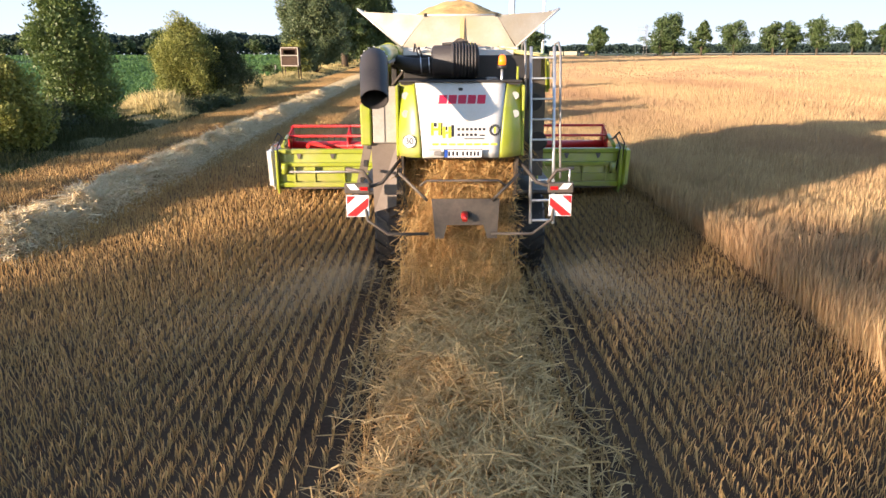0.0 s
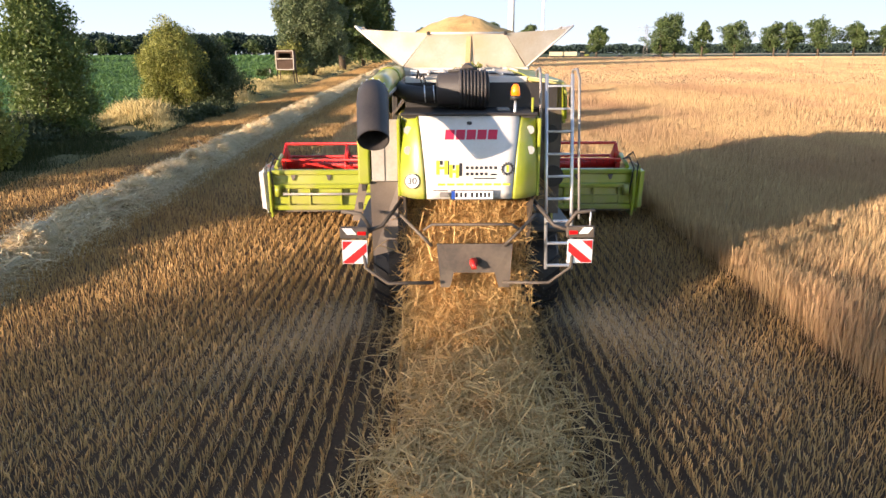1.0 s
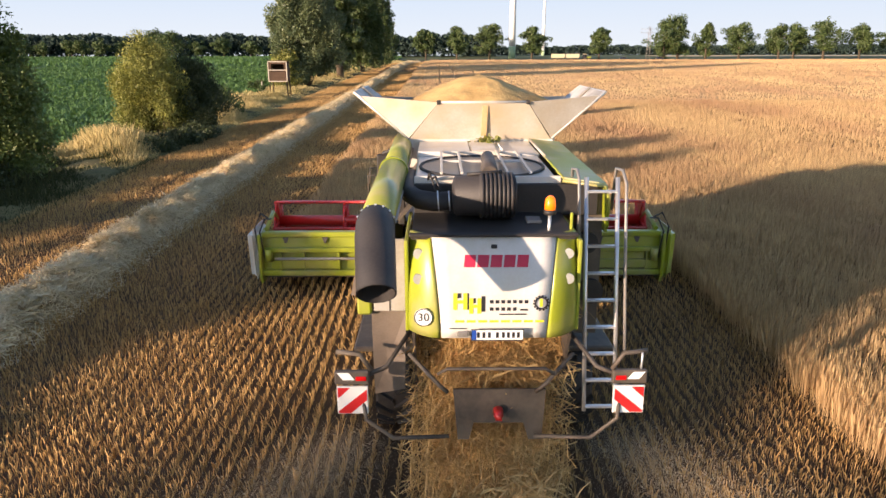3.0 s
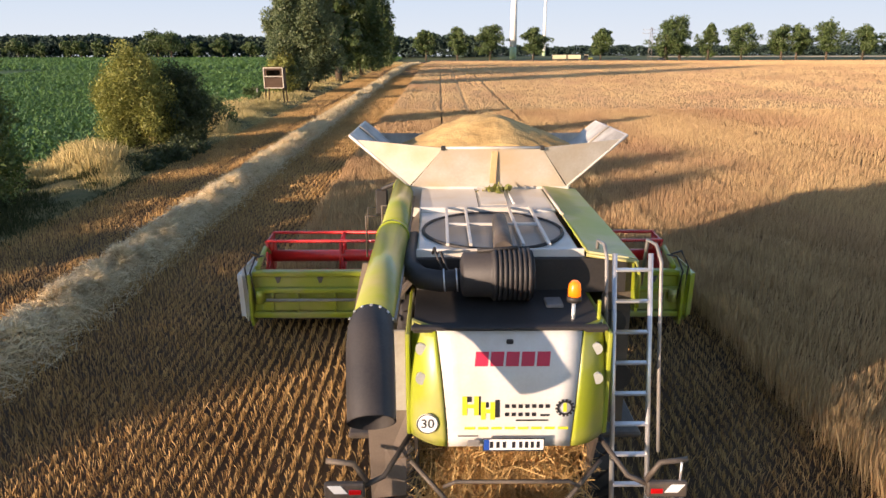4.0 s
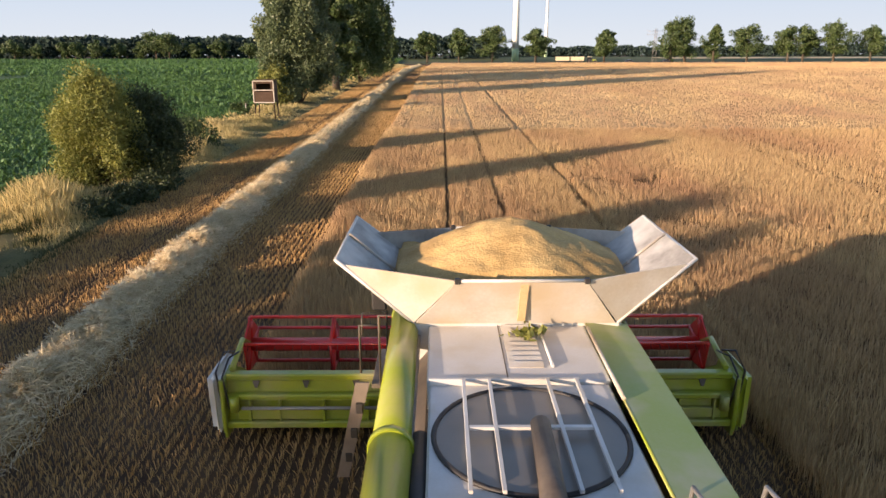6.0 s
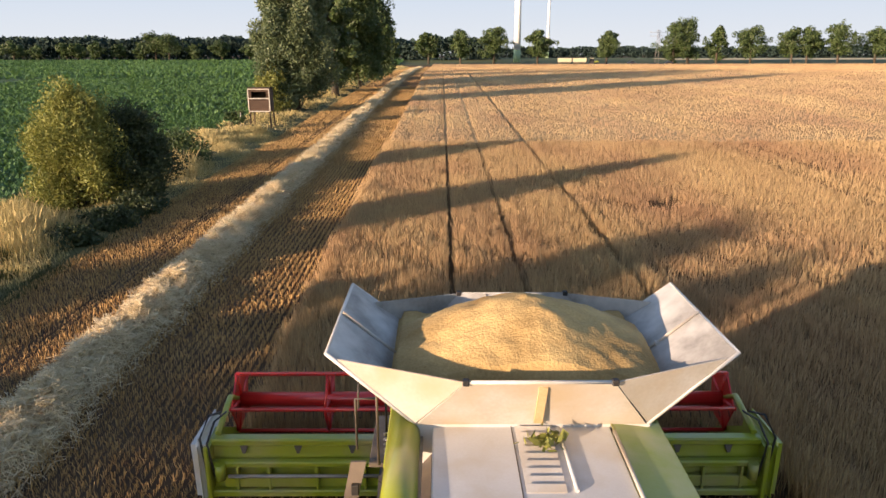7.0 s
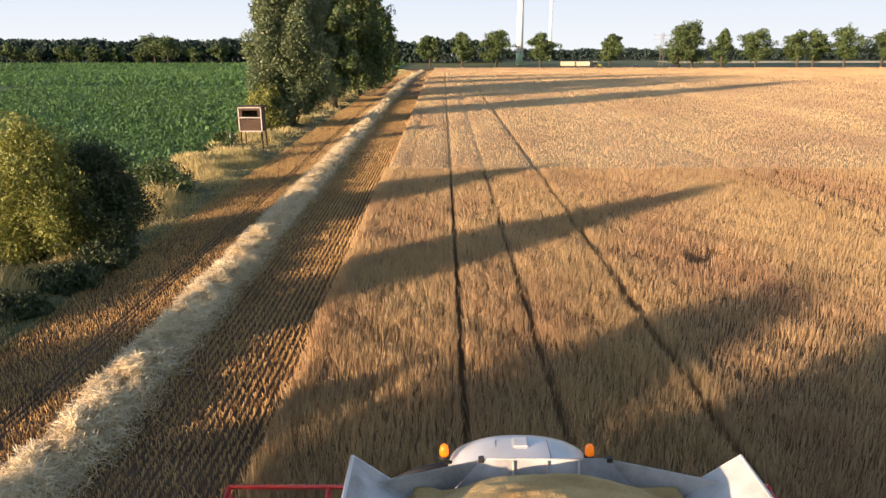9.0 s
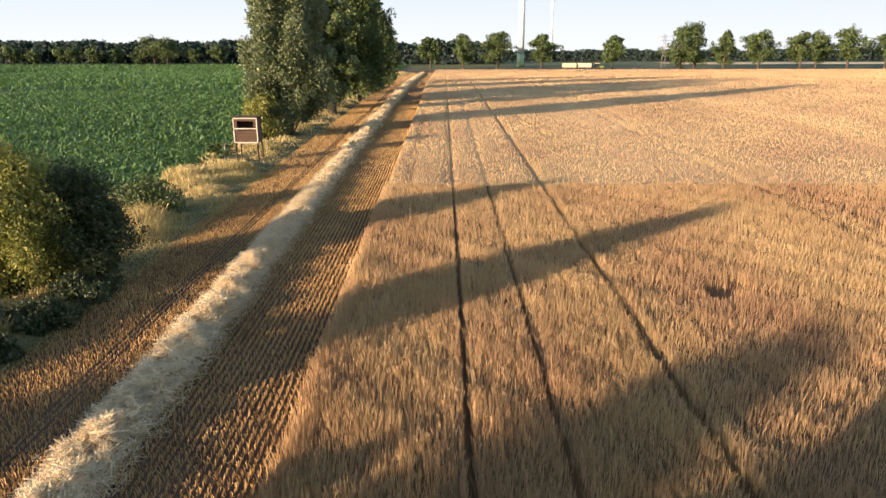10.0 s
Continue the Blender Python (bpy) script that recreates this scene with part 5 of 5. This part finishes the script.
# wheels
W_REAR = [wheel(H, "rear_wheel", (x, 2.65, 0.72), 0.72, 0.5) for x in (-1.20, 1.24)]
W_FRONT = [wheel(H, "front_wheel", (x, 6.6, 0.92), 0.92, 0.72) for x in (-1.28, 1.22)]
part("rear_axle", box((-1.2, 2.55, 0.62), (1.15, 2.75, 0.85), 0.03), DARK, H)

# ---- header ----
HL, HR = -4.42, 4.22
hd = part("header_back", slab([(HL, 7.92, 0.38), (HR, 7.92, 0.38), (HR, 8.02, 1.30), (HL, 8.02, 1.30)], 0.05), LIME, H, "lime green back wall of the cutting table")
part("header_floor", slab([(HL, 7.9, 0.36), (HR, 7.9, 0.36), (HR, 9.25, 0.16), (HL, 9.25, 0.16)], 0.04), DARK, hd)
part("top_beam", box((HL, 7.93, 1.22), (HR, 8.12, 1.34), 0.025), LIME, hd)
part("mid_beam", box((HL, 7.80, 0.92), (HR, 7.93, 1.02), 0.02), LIME, hd)
part("low_beam", box((HL, 7.78, 0.40), (HR, 7.91, 0.52), 0.02), LIME, hd)
part("drive_shaft", tube([(HL + 0.3, 7.76, 0.80), (-1.2, 7.76, 0.80)], 0.03, sides=10), GREY, hd, "greyish drive shaft")
part("fold_panel", box((HL + 0.2, 7.83, 0.55), (-2.75, 7.90, 0.74), 0.01), LIME, hd)
part("fold_panel", box((2.6, 7.83, 0.55), (HR - 0.2, 7.90, 0.74), 0.01), LIME, hd)
for x in (-4.0, -3.5, -2.75, -2.0, -1.2, 1.1, 1.9, 2.6, 3.3, 3.9):
    part("rib", box((x - 0.02, 7.80, 0.52), (x + 0.02, 7.92, 0.92), 0.005), LIME, hd)
for x in (-3.9, -3.05, -2.2, 2.0, 2.9, 3.7):
    part("bracket", slab([(x - 0.07, 7.97, 1.24), (x + 0.07, 7.97, 1.24), (x + 0.02, 7.93, 1.10), (x - 0.02, 7.93, 1.10)], 0.03), DARK, hd)
part("auger", tube([(HL + 0.1, 8.5, 0.55), (HR - 0.1, 8.5, 0.55)], 0.27, sides=20), GREY, hd, "round intake auger")
for s, x in ((-1, HL), (1, HR)):
    side = part("end_plate", slab([(x, 7.75, 0.25), (x, 7.75, 1.25), (x, 8.3, 1.35), (x, 9.6, 0.55), (x, 9.9, 0.2)], 0.05), LIME, hd, "lime end plate of the table")
    cp = bmesh.new()
    box((min(x + s * 0.03, x + s * 0.27), 7.66, 0.34), (max(x + s * 0.03, x + s * 0.27), 8.75, 1.42), 0.11, cp, 3)
    for v in cp.verts:
        if v.co.y < 8.0 and v.co.z < 0.6:
            v.co.x -= s * 0.05
        if v.co.z > 1.2:
            v.co.y += 0.08
    part("end_cap", cp, WHITE if s < 0 else LIME, hd, "rounded end cover of the table")
    part("cap_strip", box((min(x - s * 0.04, x + s * 0.03), 7.68, 0.36), (max(x - s * 0.04, x + s * 0.03), 7.75, 1.36), 0.02), LIME, hd)
    part("crop_divider", tube([(x, 9.5, 0.35), (x, 10.4, 0.2)], [0.12, 0.02], sides=10), LIME, hd)
    part("reel_arm", tube([(x - s * 0.10, 8.05, 1.38), (x - s * 0.06, 8.9, 1.55), (x - s * 0.03, 9.45, 1.22)], 0.05, sides=8), LIME, hd)
    part("hydraulic_hose", tube([(x + s * 0.02, 7.75, 0.9), (x + s * 0.06, 7.7, 1.5), (x - s * 0.02, 7.95, 1.75), (x - s * 0.05, 8.4, 1.55)], 0.02, sides=6), BLACK, hd)
    part("hydraulic_hose", tube([(x - s * 0.1, 7.75, 0.8), (x - s * 0.03, 7.72, 1.4), (x - s * 0.08, 8.0, 1.62), (x - s * 0.1, 8.5, 1.5)], 0.018, sides=6), BLACK, hd)
    part("gear_pot", tube([(x - s * 0.18, 7.76, 0.75), (x - s * 0.18, 7.76, 1.02)], 0.08, sides=12), LIME, hd)

# reel
REEL_Y, REEL_Z, REEL_R = 9.42, 1.22, 0.54
reel = part("reel", tube([(HL + 0.08, 0, 0), (HR - 0.08, 0, 0)], 0.13, sides=14), RED, H, "red pick-up reel with tine bars")
reel.location = (0, REEL_Y, REEL_Z)
for x in (HL + 0.06, -2.78, -1.15, 0.6, 2.3, HR - 0.06):
    ring = [(x, REEL_R * math.cos(2 * math.pi * k / 5), REEL_R * math.sin(2 * math.pi * k / 5)) for k in range(5)]
    if abs(x) > 4:
        part("end_disc", slab(ring, 0.03), RED, reel)
    for k in range(5):
        part("spoke", tube([(x, 0, 0), ring[k]], 0.045, sides=6), RED, reel)
        if abs(x) < 4:
            part("spoke_tie", tube([ring[k], ring[(k + 1) % 5]], 0.026, sides=6), RED, reel)
for k in range(5):
    a = 2 * math.pi * k / 5
    y, z = REEL_R * math.cos(a), REEL_R * math.sin(a)
    tb = part("tine_bar", tube([(HL + 0.06, y, z), (HR - 0.06, y, z)], 0.036, sides=8), RED, reel)
    bm = bmesh.new()
    for i in range(52):
        x = HL + 0.15 + i * 0.163
        ty, tz = y + 0.02 * math.cos(a), z - 0.0
        tube([(x, ty, tz), (x + 0.01, ty - 0.20 * math.sin(a) * 0.6 + 0.06 * math.cos(a), tz + 0.20 * math.cos(a) * 0.6 + 0.06 * math.sin(a))], 0.006, bm, 4)
    tagged(part("tines", bm, BLACK, tb), kind="stuff")

# ---- straw leaving the hood ----
n = 20000
s = rng.uniform(0, 1, n)
zz = 2.32 * (1 - s ** 1.5) + 0.25
V, F = straws(rng.normal(0, 0.34, n).clip(-0.78, 0.78) * (0.95 + 0.2 * s) - 0.03, 0.98 - 0.62 * s + rng.normal(0, 0.13, n), zz, rng.uniform(0.15, 0.5, n), 0.007, 0.8)
fs = new("straw_curtain", npmesh("straw_curtain", V, F, STRAW_GOLD))
fs.parent = H
fs["label"] = "curtain of golden straw falling from the hood"
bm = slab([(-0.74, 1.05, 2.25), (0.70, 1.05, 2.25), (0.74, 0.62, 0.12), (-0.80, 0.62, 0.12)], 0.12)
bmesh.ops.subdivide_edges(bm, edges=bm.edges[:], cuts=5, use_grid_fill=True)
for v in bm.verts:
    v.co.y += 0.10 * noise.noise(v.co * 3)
# dark backing paints the shade seen between the falling straws
part("straw_mat", bm, STRAW_BED_SHADE, H, "thick mat of straw sliding out of the hood, dark as shaded gaps")
# fine dust whirled up behind the wheels
nd = 110000
side = np.where(rng.uniform(0, 1, nd) < 0.5, -1.0, 1.0)
back = rng.gamma(2.0, 0.9, nd)
dust_c = np.stack([side * (1.6 + 0.8 * back * rng.uniform(0.1, 1.1, nd)) + rng.normal(0, 0.3, nd), 1.8 - back, np.abs(rng.normal(0, 0.2 + 0.1 * back, nd)) + 0.1], -1)
e1 = rng.normal(0, 1, (nd, 3)) * 0.0026
e2 = rng.normal(0, 1, (nd, 3)) * 0.0026
DUST = mat("field_dust", (0.50, 0.40, 0.26), (0.62, 0.50, 0.34), 0.95, trans=0.4)
dust = new("dust_cloud", npmesh("dust_cloud", np.stack([dust_c - e1, dust_c + e2, dust_c + e1, dust_c - e2], 1).reshape(-1, 3), np.arange(nd * 4).reshape(nd, 4), DUST))
dust.parent = H
tagged(dust, "thin brown dust behind the wheels", kind="stuff")
CLUMPS = []
protos = []
for k in range(3):
    m = 170
    V, F = straws(rng.normal(0, 0.28, m), rng.normal(0, 0.12, m), rng.normal(0, 0.08, m), rng.uniform(0.15, 0.5, m), 0.011, 0.5)
    protos.append(npmesh("straw_clump", V, F, STRAW_GOLD))
for k in range(16):
    c = tagged(new("straw_clump", protos[k % 3]), "loose bunch of golden straw dropping from the harvester", "straw", "falling straw bunches", kind="stuff")
    CLUMPS.append((c, 0.25 * k - 0.3, rng.uniform(-0.5, 0.45), rng.uniform(-0.08, 0.1)))


def drive(t):
    """How far the harvester has come by the time t."""
    ts, ds = [a for a, _ in DRIVE], [b for _, b in DRIVE]
    return float(np.interp(t, ts, ds))


def motions():
    walk(H, [(t, pose(0.31, 9.5 + d, 0)) for t, d in DRIVE])
    steps = [k * 0.5 for k in range(21)]
    walk(reel, [(t, pose(0, REEL_Y, REEL_Z, -130 * t)) for t in steps])
    for w, r in [(w, 0.72) for w in W_REAR] + [(w, 0.92) for w in W_FRONT]:
        place = w.location.copy()
        walk(w, [(t, pose(*place, -math.degrees(drive(t) / r))) for t in steps])
    for ob, y0 in SLICES:
        # the time at which the knife gets here
        tc = float(np.interp(y0 + 0.3 - KNIFE, [d for _, d in DRIVE], [t for t, _ in DRIVE]))
        up, down = pose(0, y0, 0), pose(0, y0, -0.95)
        a, b = max(0.05, tc - 0.15), tc + 0.3
        rows = [(0.0, up), (a, up)]
        if b < 9.9:
            rows += [(b, down), (10.0, down)]
        else:
            rows += [(10.0, up)]
        walk(ob, rows)
    for ob, t0, dx, dy in CLUMPS:
        rows = []
        for t in [k * 0.2 for k in range(51)]:
            f = max(0.0, t - t0)
            tr = min(f, 0.66)
            z = max(2.25 - 0.5 * 9.8 * min(f, 0.6) ** 2 * 1.1, 0.34)
            y = 9.5 + 1.05 + drive(min(t, max(t0, 0) if f > 0 else t)) + dy - 0.9 * min(f, 0.6)
            rows.append((t, pose(0.31 + dx, y, z, 20 * tr, 0, 30 * tr)))
        walk(ob, rows)


motions()
